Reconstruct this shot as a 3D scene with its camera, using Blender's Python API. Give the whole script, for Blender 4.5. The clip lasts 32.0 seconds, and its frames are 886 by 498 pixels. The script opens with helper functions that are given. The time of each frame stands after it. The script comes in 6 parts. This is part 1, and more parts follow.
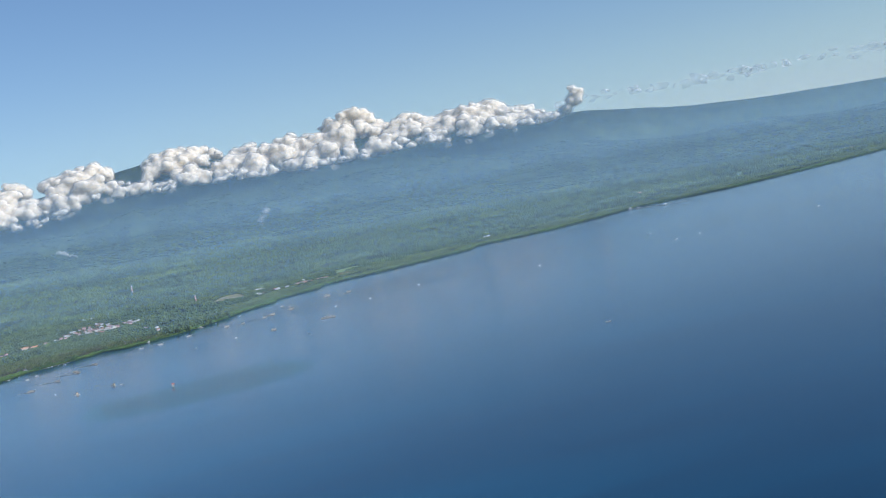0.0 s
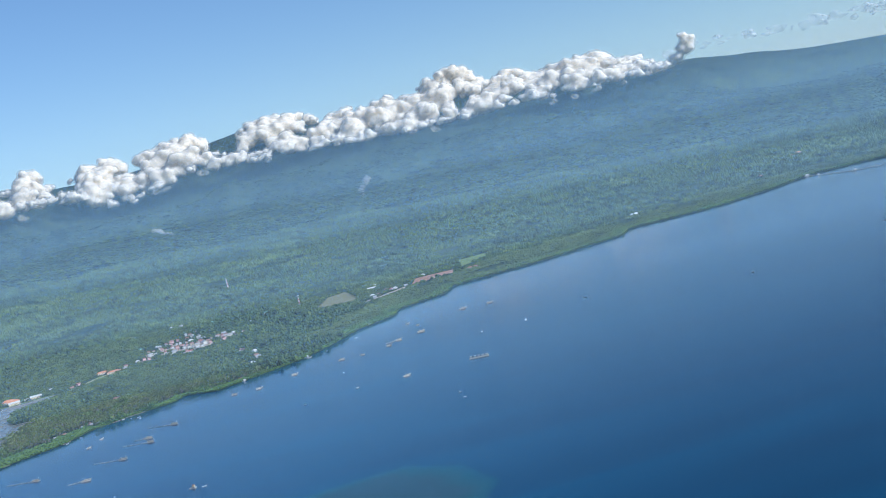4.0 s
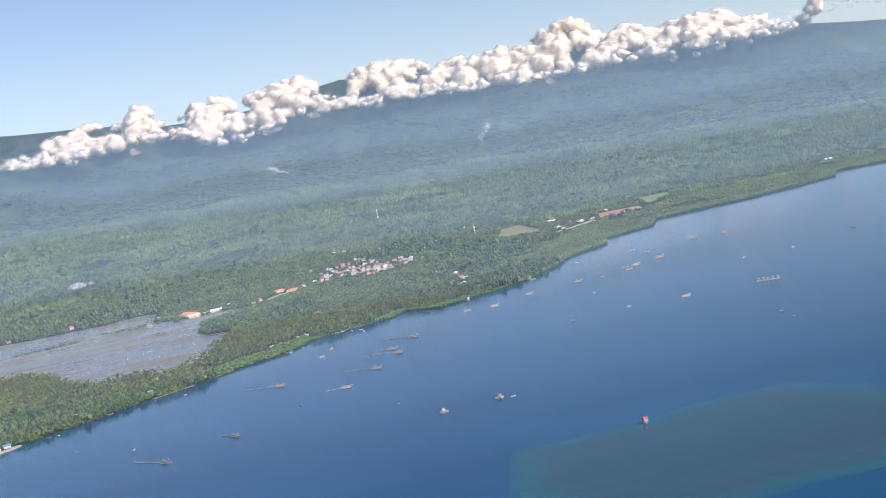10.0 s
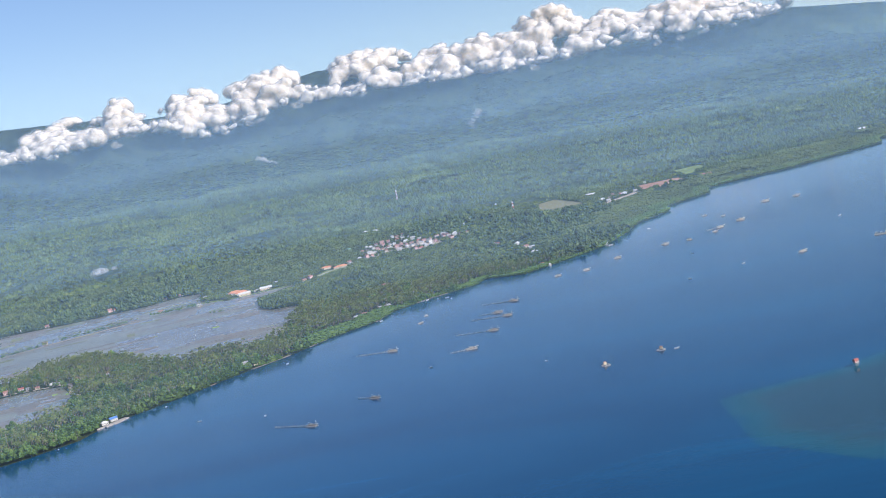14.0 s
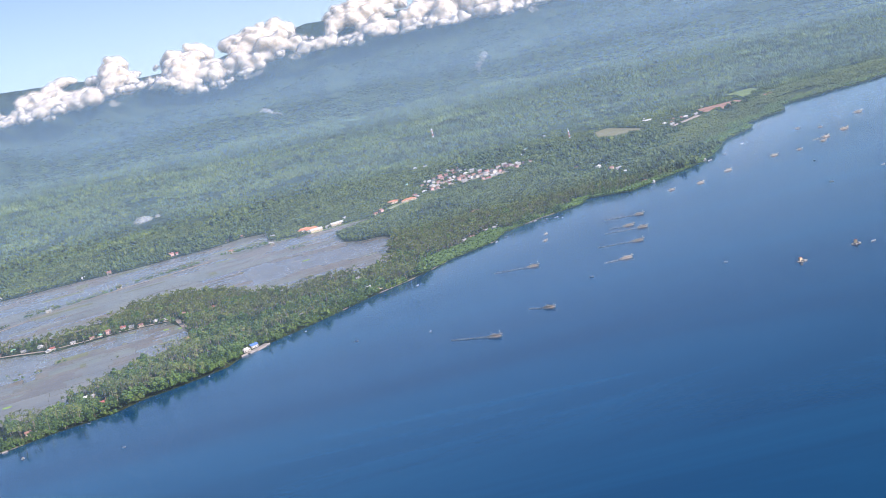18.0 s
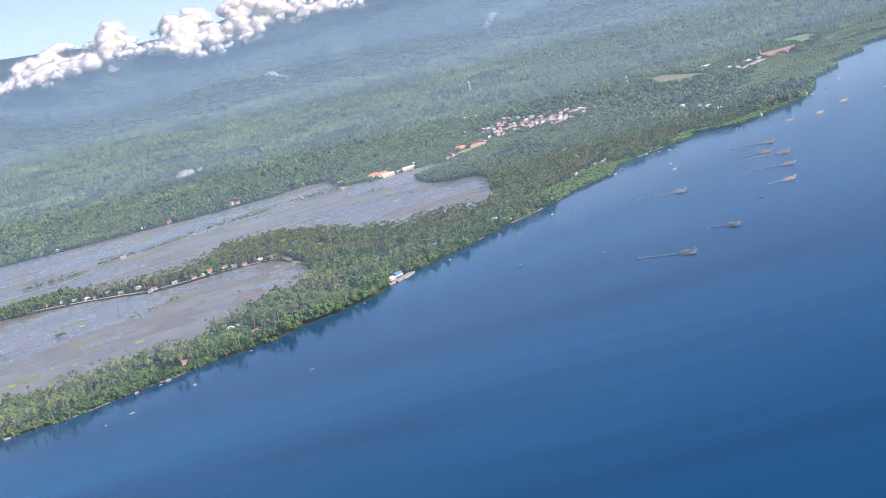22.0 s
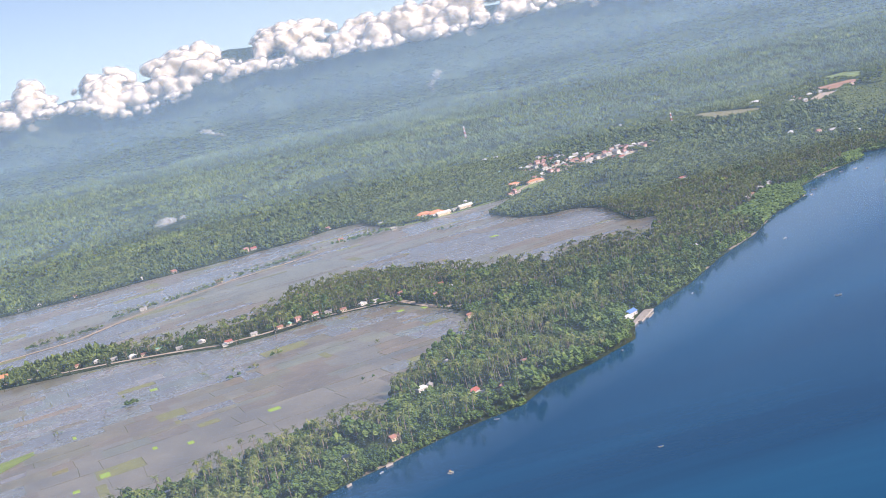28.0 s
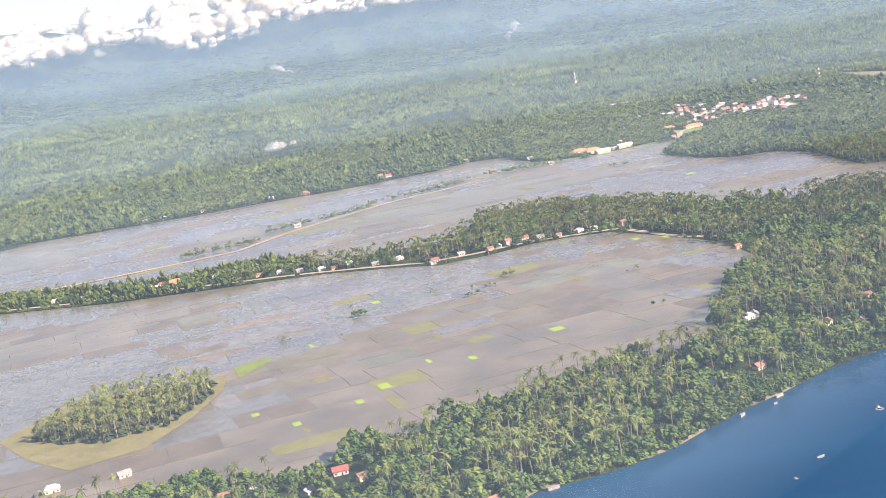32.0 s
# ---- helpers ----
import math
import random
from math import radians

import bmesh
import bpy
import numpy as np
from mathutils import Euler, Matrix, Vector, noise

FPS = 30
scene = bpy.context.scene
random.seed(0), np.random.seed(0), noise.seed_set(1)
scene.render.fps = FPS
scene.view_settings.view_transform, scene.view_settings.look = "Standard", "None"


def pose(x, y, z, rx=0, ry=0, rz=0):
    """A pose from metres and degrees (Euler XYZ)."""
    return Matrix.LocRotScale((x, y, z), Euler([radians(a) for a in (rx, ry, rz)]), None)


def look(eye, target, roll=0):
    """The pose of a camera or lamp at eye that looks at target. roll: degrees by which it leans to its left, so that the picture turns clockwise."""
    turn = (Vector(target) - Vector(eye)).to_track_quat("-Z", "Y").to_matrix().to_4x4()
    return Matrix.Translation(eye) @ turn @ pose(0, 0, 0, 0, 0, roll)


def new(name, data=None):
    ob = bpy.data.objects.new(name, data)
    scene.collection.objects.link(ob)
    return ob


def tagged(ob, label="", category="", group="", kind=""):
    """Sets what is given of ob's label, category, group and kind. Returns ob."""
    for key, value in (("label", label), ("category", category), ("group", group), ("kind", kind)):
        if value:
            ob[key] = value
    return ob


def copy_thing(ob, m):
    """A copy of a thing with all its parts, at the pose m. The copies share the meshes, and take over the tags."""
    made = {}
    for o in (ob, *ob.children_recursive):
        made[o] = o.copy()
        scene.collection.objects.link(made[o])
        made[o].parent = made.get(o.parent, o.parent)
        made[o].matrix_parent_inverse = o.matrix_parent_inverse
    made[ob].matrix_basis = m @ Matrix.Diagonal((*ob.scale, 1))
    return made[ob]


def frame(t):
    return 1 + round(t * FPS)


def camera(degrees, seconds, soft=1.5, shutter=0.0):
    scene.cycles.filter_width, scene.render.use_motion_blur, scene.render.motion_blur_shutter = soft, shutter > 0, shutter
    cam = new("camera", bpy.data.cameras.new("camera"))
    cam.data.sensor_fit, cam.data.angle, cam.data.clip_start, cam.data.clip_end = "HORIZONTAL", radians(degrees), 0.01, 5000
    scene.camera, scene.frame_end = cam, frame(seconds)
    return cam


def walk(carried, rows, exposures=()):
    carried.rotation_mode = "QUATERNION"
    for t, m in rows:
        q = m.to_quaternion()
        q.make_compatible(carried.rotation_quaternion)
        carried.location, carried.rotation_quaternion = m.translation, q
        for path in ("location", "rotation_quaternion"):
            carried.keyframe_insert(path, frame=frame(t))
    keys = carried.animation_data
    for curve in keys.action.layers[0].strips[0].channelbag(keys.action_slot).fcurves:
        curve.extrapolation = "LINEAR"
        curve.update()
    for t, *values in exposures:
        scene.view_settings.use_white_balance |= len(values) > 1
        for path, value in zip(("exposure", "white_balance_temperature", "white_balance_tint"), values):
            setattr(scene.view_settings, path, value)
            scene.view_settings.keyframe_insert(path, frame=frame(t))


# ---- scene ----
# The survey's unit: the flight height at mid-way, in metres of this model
U = 50.0
cam = camera(40.0, 32.0, soft=0.85)
FLIGHT = [  # seconds, place, heading to the left of +y, tilt, lean
    (0.0, 136.08, -263.00, 42.91, -5.018, -2.702, -11.682),
    (0.5, 134.03, -245.50, 41.90, -5.106, -2.618, -12.578),
    (1.0, 131.94, -228.00, 40.84, -4.397, -2.444, -13.554),
    (1.5, 130.33, -210.50, 40.22, -3.634, -2.181, -14.521),
    (2.0, 129.17, -193.00, 40.90, -2.864, -2.104, -15.486),
    (2.5, 129.53, -176.50, 48.83, -2.169, -2.592, -15.559),
    (3.0, 129.62, -160.00, 57.24, -1.428, -3.117, -15.077),
    (3.5, 128.11, -143.00, 60.76, -0.754, -3.380, -14.541),
    (4.0, 123.80, -126.50, 60.50, -0.150, -3.720, -13.750),
    (4.5, 118.70, -112.00, 59.00, 0.200, -3.850, -13.200),
    (5.0, 113.70, -102.30, 57.50, 0.460, -4.000, -12.650),
    (5.5, 108.75, -98.30, 56.33, 0.700, -4.246, -12.244),
    (6.0, 103.80, -97.00, 56.00, 1.061, -4.762, -11.901),
    (6.5, 98.86, -95.70, 55.67, 1.567, -4.774, -11.755),
    (7.0, 93.93, -94.40, 55.34, 2.067, -4.769, -11.570),
    (7.5, 89.01, -93.11, 55.02, 2.727, -5.008, -11.595),
    (8.0, 84.10, -91.82, 54.70, 3.049, -5.014, -11.412),
    (8.5, 79.20, -90.54, 54.39, 3.055, -5.268, -11.502),
    (9.0, 74.31, -89.26, 54.07, 3.215, -5.655, -11.728),
    (9.5, 69.42, -87.98, 53.76, 3.500, -5.644, -11.729),
    (10.0, 64.54, -86.71, 53.46, 4.046, -4.732, -11.038),
    (10.5, 59.67, -85.44, 53.15, 4.540, -3.576, -9.976),
    (11.0, 54.81, -84.17, 52.85, 4.416, -3.871, -9.542),
    (11.5, 49.96, -82.91, 52.55, 3.871, -4.910, -9.973),
    (12.0, 45.11, -81.64, 52.25, 3.318, -4.847, -10.511),
    (12.5, 40.27, -80.39, 51.96, 2.797, -4.120, -11.117),
    (13.0, 35.43, -79.13, 51.66, 2.528, -3.847, -11.461),
    (13.5, 30.60, -77.88, 51.37, 2.518, -4.342, -11.620),
    (14.0, 25.78, -76.62, 51.08, 2.759, -5.351, -11.986),
    (14.5, 20.96, -75.38, 50.79, 3.289, -6.386, -12.302),
    (15.0, 16.15, -74.13, 50.51, 3.444, -6.951, -12.555),
    (15.5, 11.35, -72.89, 50.22, 3.361, -7.379, -12.884),
    (16.0, 6.54, -71.64, 49.93, 3.176, -7.633, -13.211),
    (16.5, 1.73, -70.40, 49.65, 3.022, -7.676, -13.459),
    (17.0, -3.06, -69.15, 49.36, 2.868, -7.551, -13.765),
    (17.5, -7.86, -67.91, 49.08, 2.789, -7.550, -13.940),
    (18.0, -12.65, -66.68, 48.79, 2.779, -7.671, -14.125),
    (18.5, -17.44, -65.44, 48.51, 2.731, -7.747, -14.199),
    (19.0, -22.22, -64.20, 48.23, 2.763, -7.736, -14.315),
    (19.5, -27.01, -62.96, 47.94, 2.860, -7.704, -14.350),
    (20.0, -31.79, -61.73, 47.66, 2.889, -7.630, -14.416),
    (20.5, -36.57, -60.49, 47.37, 2.870, -7.822, -14.403),
    (21.0, -41.35, -59.26, 47.09, 2.840, -8.166, -14.464),
    (21.5, -46.13, -58.02, 46.80, 2.768, -8.718, -14.638),
    (22.0, -50.90, -56.79, 46.51, 2.552, -9.241, -14.548),
    (22.5, -55.68, -55.55, 46.22, 2.059, -9.041, -14.440),
    (23.0, -60.46, -54.31, 45.93, 1.113, -8.305, -14.582),
    (23.5, -65.24, -53.08, 45.64, 0.269, -7.904, -15.089),
    (24.0, -70.02, -51.84, 45.35, -0.020, -7.899, -15.373),
    (24.5, -74.80, -50.60, 45.05, 0.187, -7.226, -15.219),
    (25.0, -79.58, -49.36, 44.76, 0.629, -6.015, -13.963),
    (25.5, -84.37, -48.12, 44.46, 0.440, -4.984, -12.166),
    (26.0, -89.20, -45.20, 44.20, 0.050, -4.800, -12.100),
    (26.5, -94.00, -36.80, 43.60, -0.850, -4.850, -12.800),
    (27.0, -98.80, -21.20, 42.60, -1.650, -5.150, -13.600),
    (27.5, -103.50, -3.50, 41.00, -2.223, -5.804, -14.025),
    (28.0, -108.89, 15.00, 42.37, -2.432, -7.168, -14.046),
    (28.5, -113.94, 30.34, 41.29, -2.011, -7.219, -13.700),
    (29.0, -119.11, 37.67, 41.29, -1.400, -7.391, -13.623),
    (29.5, -124.51, 38.76, 40.97, -0.833, -7.825, -13.521),
    (30.0, -130.25, 39.84, 40.34, -0.600, -8.568, -13.374),
    (30.5, -135.47, 36.22, 40.56, -0.223, -8.751, -12.835),
    (31.0, -140.45, 38.26, 40.07, 0.066, -9.121, -12.157),
    (31.5, -144.73, 37.66, 39.65, 0.125, -9.213, -11.095),
    (32.0, -147.68, 38.53, 39.99, -0.281, -8.757, -10.034),
]


def heading(x, y, z, yaw, tilt, lean):
    yaw, tilt = radians(yaw), radians(tilt)
    way = Vector((-math.sin(yaw) * math.cos(tilt), math.cos(yaw) * math.cos(tilt), math.sin(tilt)))
    eye = Vector((x, y, z))
    return look(eye, eye + way * 100, lean)


walk(cam, [(t, heading(*rest)) for t, *rest in FLIGHT],
     [(0.0, 0.25, 5700, 11), (1.0, 0.25, 5200, 8), (2.0, 0.25, 5100, 7), (6.0, 0.46, 5550, 12), (7.0, 0.48, 5750, 14), (8.0, 0.62, 6700, 24), (9.0, 0.63, 6350, 21), (10.0, 0.66, 6550, 23), (12.0, 0.65, 6550, 24), (13.0, 0.52, 5850, 18), (19.0, 0.79, 6300, 25), (22.0, 0.83, 6350, 26), (23.0, 0.86, 6900, 30), (24.0, 0.75, 6500, 27), (25.0, 0.67, 6600, 29), (28.0, 0.82, 6800, 26), (29.0, 0.78, 7150, 27), (30.0, 0.99, 7400, 27), (31.0, 1.06, 7600, 27), (32.0, 1.25, 7650, 27)])

# ---- world, sun, exposure ----
SUN_AZ, SUN_EL = radians(118.0), radians(33.0)   # clockwise from +y
world = bpy.data.worlds.new("sky")
scene.world = world
world.use_nodes = True
wn = world.node_tree
wn.nodes.clear()
sky = wn.nodes.new("ShaderNodeTexSky")
sky.sky_type = 'NISHITA'
sky.sun_disc = False
sky.sun_elevation, sky.sun_rotation = SUN_EL, SUN_AZ
sky.altitude, sky.air_density, sky.dust_density, sky.ozone_density = 300, 1.0, 0.25, 2.8
bg = wn.nodes.new("ShaderNodeBackground")
bg.inputs["Strength"].default_value = 0.08
wo = wn.nodes.new("ShaderNodeOutputWorld")
wn.links.new(sky.outputs[0], bg.inputs[0])
wn.links.new(bg.outputs[0], wo.inputs[0])

sun_data = bpy.data.lights.new("sun", 'SUN')
sun_data.energy, sun_data.angle, sun_data.color = 5.0, radians(0.5), (1.0, 0.93, 0.82)
sun = new("sun", sun_data)
to_sun = Vector((math.sin(SUN_AZ) * math.cos(SUN_EL), math.cos(SUN_AZ) * math.cos(SUN_EL), math.sin(SUN_EL)))
sun.matrix_world = look(to_sun * 300, (0, 0, 0))
# Imitated haze: distances and opacities of the tinted sheets
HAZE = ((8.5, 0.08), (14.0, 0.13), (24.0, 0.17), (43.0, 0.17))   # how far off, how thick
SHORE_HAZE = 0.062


# ---- materials ----
def material(name):
    m = bpy.data.materials.new(name)
    m.use_nodes = True
    return m, m.node_tree, m.node_tree.nodes["Principled BSDF"]


def node(tree, kind, **inputs):
    n = tree.nodes.new(kind)
    for key, value in inputs.items():
        n.inputs[key.replace("_", " ")].default_value = value
    return n


def noise_at(tree, scale, detail=4.0, rough=0.6):
    pos = node(tree, "ShaderNodeNewGeometry")
    n = node(tree, "ShaderNodeTexNoise", Scale=scale, Detail=detail, Roughness=rough)
    tree.links.new(pos.outputs["Position"], n.inputs["Vector"])
    return n.outputs["Fac"]


def ramp(tree, fac, stops):
    r = tree.nodes.new("ShaderNodeValToRGB")
    els = r.color_ramp.elements
    while len(els) < len(stops):
        els.new(0.5)
    for e, (p, c) in zip(els, stops):
        e.position, e.color = p, (*c, 1)
    tree.links.new(fac, r.inputs[0])
    return r.outputs[0]


def mixed(tree, fac, a, b, how='MIX'):
    m = tree.nodes.new("ShaderNodeMix")
    m.data_type, m.blend_type = 'RGBA', how
    for value, slot in ((fac, 0), (a, 6), (b, 7)):
        if isinstance(value, (int, float)):
            m.inputs[slot].default_value = value
        elif isinstance(value, tuple):
            m.inputs[slot].default_value = (*value, 1)
        else:
            tree.links.new(value, m.inputs[slot])
    return m.outputs[2]


def bump(tree, bsdf, height, strength, distance):
    b = node(tree, "ShaderNodeBump", Strength=strength, Distance=distance)
    tree.links.new(height, b.inputs["Height"])
    tree.links.new(b.outputs[0], bsdf.inputs["Normal"])


def surface(name, stops, scale, detail=4.0, rough=0.8, metal=0.0, relief=0.0, scale2=None, dark=0.75, island=0.0, each=0.0):
    """Two scales of colour from noise, with relief and, where asked, a change from piece to piece."""
    m, t, b = material(name)
    col = ramp(t, noise_at(t, scale, detail), stops)
    if scale2:
        spots = ramp(t, noise_at(t, scale2, 5.0), [(0.35, (dark,) * 3), (0.65, (1, 1, 1))])
        col = mixed(t, 1.0, col, spots, 'MULTIPLY')
    if island:
        g = node(t, "ShaderNodeNewGeometry")
        vary = ramp(t, g.outputs["Random Per Island"], [(0.0, (1 - island,) * 3), (0.5, (1, 1, 1 - island * 0.4)), (1.0, (1 + island * 0.6, 1 + island * 0.5, 1 - island * 0.2))])
        col = mixed(t, 1.0, col, vary, 'MULTIPLY')
    if each:
        own = node(t, "ShaderNodeObjectInfo")
        tint_ = ramp(t, own.outputs["Random"], [(0.0, (1 - each, 1 - each * 0.8, 1 - each * 0.6)), (0.4, (1, 1, 1)), (0.7, (1 - each * 0.6, 1 + each * 0.1, 1 - each * 0.6)), (1.0, (1 + each, 1 + each * 0.7, 1 + each * 0.5))])
        col = mixed(t, 1.0, col, tint_, 'MULTIPLY')
    t.links.new(col, b.inputs["Base Color"])
    b.inputs["Roughness"].default_value, b.inputs["Metallic"].default_value = rough, metal
    if relief:
        bump(t, b, noise_at(t, scale * 3, 5.0), 0.6, relief)
    return m


def forest_floor():
    m, t, b = material("forest_ground")
    fine = ramp(t, noise_at(t, 0.07, 10.0, 0.8), [(0.38, (0.018, 0.034, 0.014)), (0.5, (0.048, 0.074, 0.028)), (0.62, (0.100, 0.122, 0.048))])
    broad = ramp(t, noise_at(t, 0.006, 6.0), [(0.35, (0.72, 0.82, 0.82)), (0.5, (1.0, 1.0, 0.95)), (0.66, (1.35, 1.25, 1.08))])
    low_land = mixed(t, 1.0, fine, broad, 'MULTIPLY')
    # a darker ground colour takes over on the heights
    high = node(t, "ShaderNodeSeparateXYZ")
    t.links.new(node(t, "ShaderNodeNewGeometry").outputs["Position"], high.inputs[0])
    span = node(t, "ShaderNodeMapRange", From_Min=1.5 * U, From_Max=3.2 * U)
    t.links.new(high.outputs["Z"], span.inputs["Value"])
    dark_heights = ramp(t, noise_at(t, 0.02, 8.0, 0.7), [(0.38, (0.012, 0.022, 0.020)), (0.6, (0.040, 0.058, 0.034))])
    t.links.new(mixed(t, span.outputs[0], low_land, dark_heights), b.inputs["Base Color"])
    b.inputs["Roughness"].default_value = 0.95
    bump(t, b, noise_at(t, 0.12, 9.0, 0.75), 1.0, 7.0)
    return m


FOREST_FLOOR = forest_floor()
LEAF = surface("broadleaf_foliage", [(0.3, (0.034, 0.076, 0.026)), (0.5, (0.076, 0.134, 0.044)), (0.72, (0.160, 0.212, 0.070))], 0.35, 4.0, 0.8, scale2=0.02, dark=0.72, island=0.5)
LEAF_BRIGHT = surface("mangrove_foliage", [(0.3, (0.055, 0.106, 0.030)), (0.5, (0.084, 0.146, 0.040)), (0.72, (0.114, 0.178, 0.051))], 0.35, 4.0, 0.8, scale2=0.03, dark=0.8, island=0.3)
MANGROVE = surface("olive_mangrove_foliage", [(0.3, (0.058, 0.088, 0.032)), (0.5, (0.094, 0.128, 0.044)), (0.72, (0.142, 0.172, 0.060))], 0.25, 4.0, 0.85, scale2=0.03, dark=0.65, island=0.45)
PALM = surface("palm_fronds", [(0.3, (0.078, 0.116, 0.040)), (0.55, (0.150, 0.186, 0.068)), (0.75, (0.245, 0.250, 0.112))], 0.5, 3.0, 0.7, scale2=0.03, dark=0.75, island=0.5)
GROVE_PALM = surface("grove_palm_fronds", [(0.3, (0.056, 0.098, 0.038)), (0.55, (0.112, 0.152, 0.058)), (0.75, (0.186, 0.202, 0.086))], 0.5, 3.0, 0.8, scale2=0.03, dark=0.75, island=0.65)
SLOPE_LEAF = surface("slope_foliage", [(0.32, (0.028, 0.058, 0.027)), (0.5, (0.070, 0.106, 0.039)), (0.68, (0.136, 0.164, 0.060))], 0.2, 6.0, 0.9, scale2=0.02, dark=0.5, island=0.8)
WOODS_LEAF = surface("wood_foliage", [(0.3, (0.030, 0.062, 0.030)), (0.5, (0.072, 0.110, 0.045)), (0.7, (0.136, 0.168, 0.066))], 0.3, 5.0, 0.9, scale2=0.02, dark=0.6, island=0.7)
for foliage_ in (LEAF, LEAF_BRIGHT, MANGROVE, PALM, GROVE_PALM, SLOPE_LEAF, WOODS_LEAF, FOREST_FLOOR):
    foliage_.node_tree.nodes["Principled BSDF"].inputs["Specular IOR Level"].default_value = 0.12
# Leaf green darkened to stand in for shade between the crowns
UNDER = surface("undergrowth_shade_tone", [(0.3, (0.016, 0.036, 0.014)), (0.7, (0.040, 0.070, 0.026))], 0.4, 4.0, 0.9, scale2=0.05, dark=0.7, island=0.4)
TRUNK = surface("palm_trunk_bark", [(0.3, (0.16, 0.12, 0.08)), (0.7, (0.30, 0.25, 0.18))], 3.0, 3.0, 0.9)


def water_material(name, deep, pale, rough, ripple):
    m, t, b = material(name)
    pos = node(t, "ShaderNodeNewGeometry")
    lane = node(t, "ShaderNodeMapping", Rotation=(0, 0, radians(-38)), Scale=(0.006, 0.03, 1.0))
    drift_ = node(t, "ShaderNodeTexNoise", Scale=1.0, Detail=6.0, Roughness=0.6, Distortion=1.2)
    t.links.new(pos.outputs["Position"], lane.inputs["Vector"])
    t.links.new(lane.outputs[0], drift_.inputs["Vector"])
    lanes = ramp(t, drift_.outputs["Fac"], [(0.34, deep), (0.55, tuple((d + p) / 2 for d, p in zip(deep, pale))), (0.72, pale)])
    # paler by the rice fields, darker offshore towards the headland
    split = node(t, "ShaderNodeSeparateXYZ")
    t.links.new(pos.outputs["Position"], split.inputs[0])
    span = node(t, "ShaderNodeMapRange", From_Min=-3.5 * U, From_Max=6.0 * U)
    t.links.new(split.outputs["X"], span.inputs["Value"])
    tone_x = ramp(t, span.outputs[0], [(0.0, (1.4, 0.94, 0.88)), (0.2, (1.05, 0.80, 0.79)), (0.36, (0.68, 0.76, 0.81)), (0.55, (0.52, 0.82, 0.78)), (0.72, (0.34, 0.56, 0.54)), (1.0, (0.2, 0.36, 0.38))])
    t.links.new(mixed(t, 1.0, lanes, tone_x, 'MULTIPLY'), b.inputs["Base Color"])
    b.inputs["Roughness"].default_value, b.inputs["IOR"].default_value = rough, 1.33
    b.inputs["Specular IOR Level"].default_value = 0.34
    b.inputs["Specular Tint"].default_value = (0.48, 0.86, 1.0, 1)
    bump(t, b, noise_at(t, 1.6, 6.0), 0.25, ripple)
    return m


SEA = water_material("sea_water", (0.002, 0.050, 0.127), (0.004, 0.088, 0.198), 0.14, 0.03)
MUD = surface("wet_paddy_mud", [(0.3, (0.155, 0.128, 0.080)), (0.7, (0.25, 0.205, 0.132))], 0.15, 5.0, 0.28, scale2=0.06, dark=0.62, each=0.22)


# ---- numbers for shapes ----
rng = np.random.default_rng(7)


def lattice(ix, iy):
    h = (ix.astype(np.int64) * 374761393 + iy.astype(np.int64) * 668265263) & 0x7FFFFFFF
    h = ((h ^ (h >> 13)) * 1274126177) & 0x7FFFFFFF
    return ((h ^ (h >> 16)) & 0xFFFF) / 65535.0


def vnoise(x, y):
    ix, iy = np.floor(x), np.floor(y)
    fx, fy = x - ix, y - iy
    fx, fy = fx * fx * (3 - 2 * fx), fy * fy * (3 - 2 * fy)
    a, b = lattice(ix, iy), lattice(ix + 1, iy)
    c, d = lattice(ix, iy + 1), lattice(ix + 1, iy + 1)
    return (a + (b - a) * fx) * (1 - fy) + (c + (d - c) * fx) * fy


def fbm(x, y, octaves=5, ridged=False):
    total, amp, norm = 0.0, 1.0, 0.0
    for k in range(octaves):
        v = vnoise(x + 17.3 * k, y - 9.1 * k)
        total = total + amp * (1 - np.abs(2 * v - 1) if ridged else v)
        norm, amp, x, y = norm + amp, amp * 0.5, x * 2.03, y * 2.03
    return total / norm


def smooth(a, b, x):
    s = np.clip((x - a) / (b - a), 0, 1)
    return s * s * (3 - 2 * s)


# ---- plan of the coast, in survey units ----
ALONG, INLAND = np.array([0.732, 0.682]), np.array([-0.682, 0.732])
COAST = [(-60, -52), (-12, -6.5), (-6, 0.0), (-4.2, 1.6), (-3.4, 2.3), (-3.0, 2.72), (-2.85, 2.9), (-2.7, 2.93), (-2.58, 2.99), (-2.42, 3.13),
         (-2.3, 3.21), (-2.13, 3.34), (-1.94, 3.42), (-1.84, 3.58), (-1.74, 3.63), (-1.53, 3.83), (-1.5, 4.0), (-1.41, 4.15), (-1.2, 4.41),
         (-0.96, 4.78), (-0.76, 5.02), (-0.55, 5.38), (-0.3, 5.66), (-0.22, 5.95), (0.0, 6.2), (0.3, 6.4), (0.36, 6.6), (0.62, 6.43),
         (0.77, 6.58), (1.22, 7.05), (1.45, 7.6), (1.62, 8.15), (1.93, 8.55), (1.96, 9.0), (2.42, 9.4), (2.52, 9.95), (3.36, 10.25),
         (3.9, 10.6), (4.5, 11.0), (4.67, 11.6), (5.75, 11.7), (6.6, 12.3), (7.4, 13.1), (8.9, 13.0), (10.6, 13.9), (12.4, 15.2),
         (14.5, 16.2), (20, 20), (45, 36), (110, 80)]
_c = np.array(COAST)
COAST_U, COAST_V = np.maximum.accumulate(_c @ ALONG + np.arange(len(_c)) * 1e-6), _c @ INLAND


def coast_v(u):
    return np.interp(u, COAST_U, COAST_V)


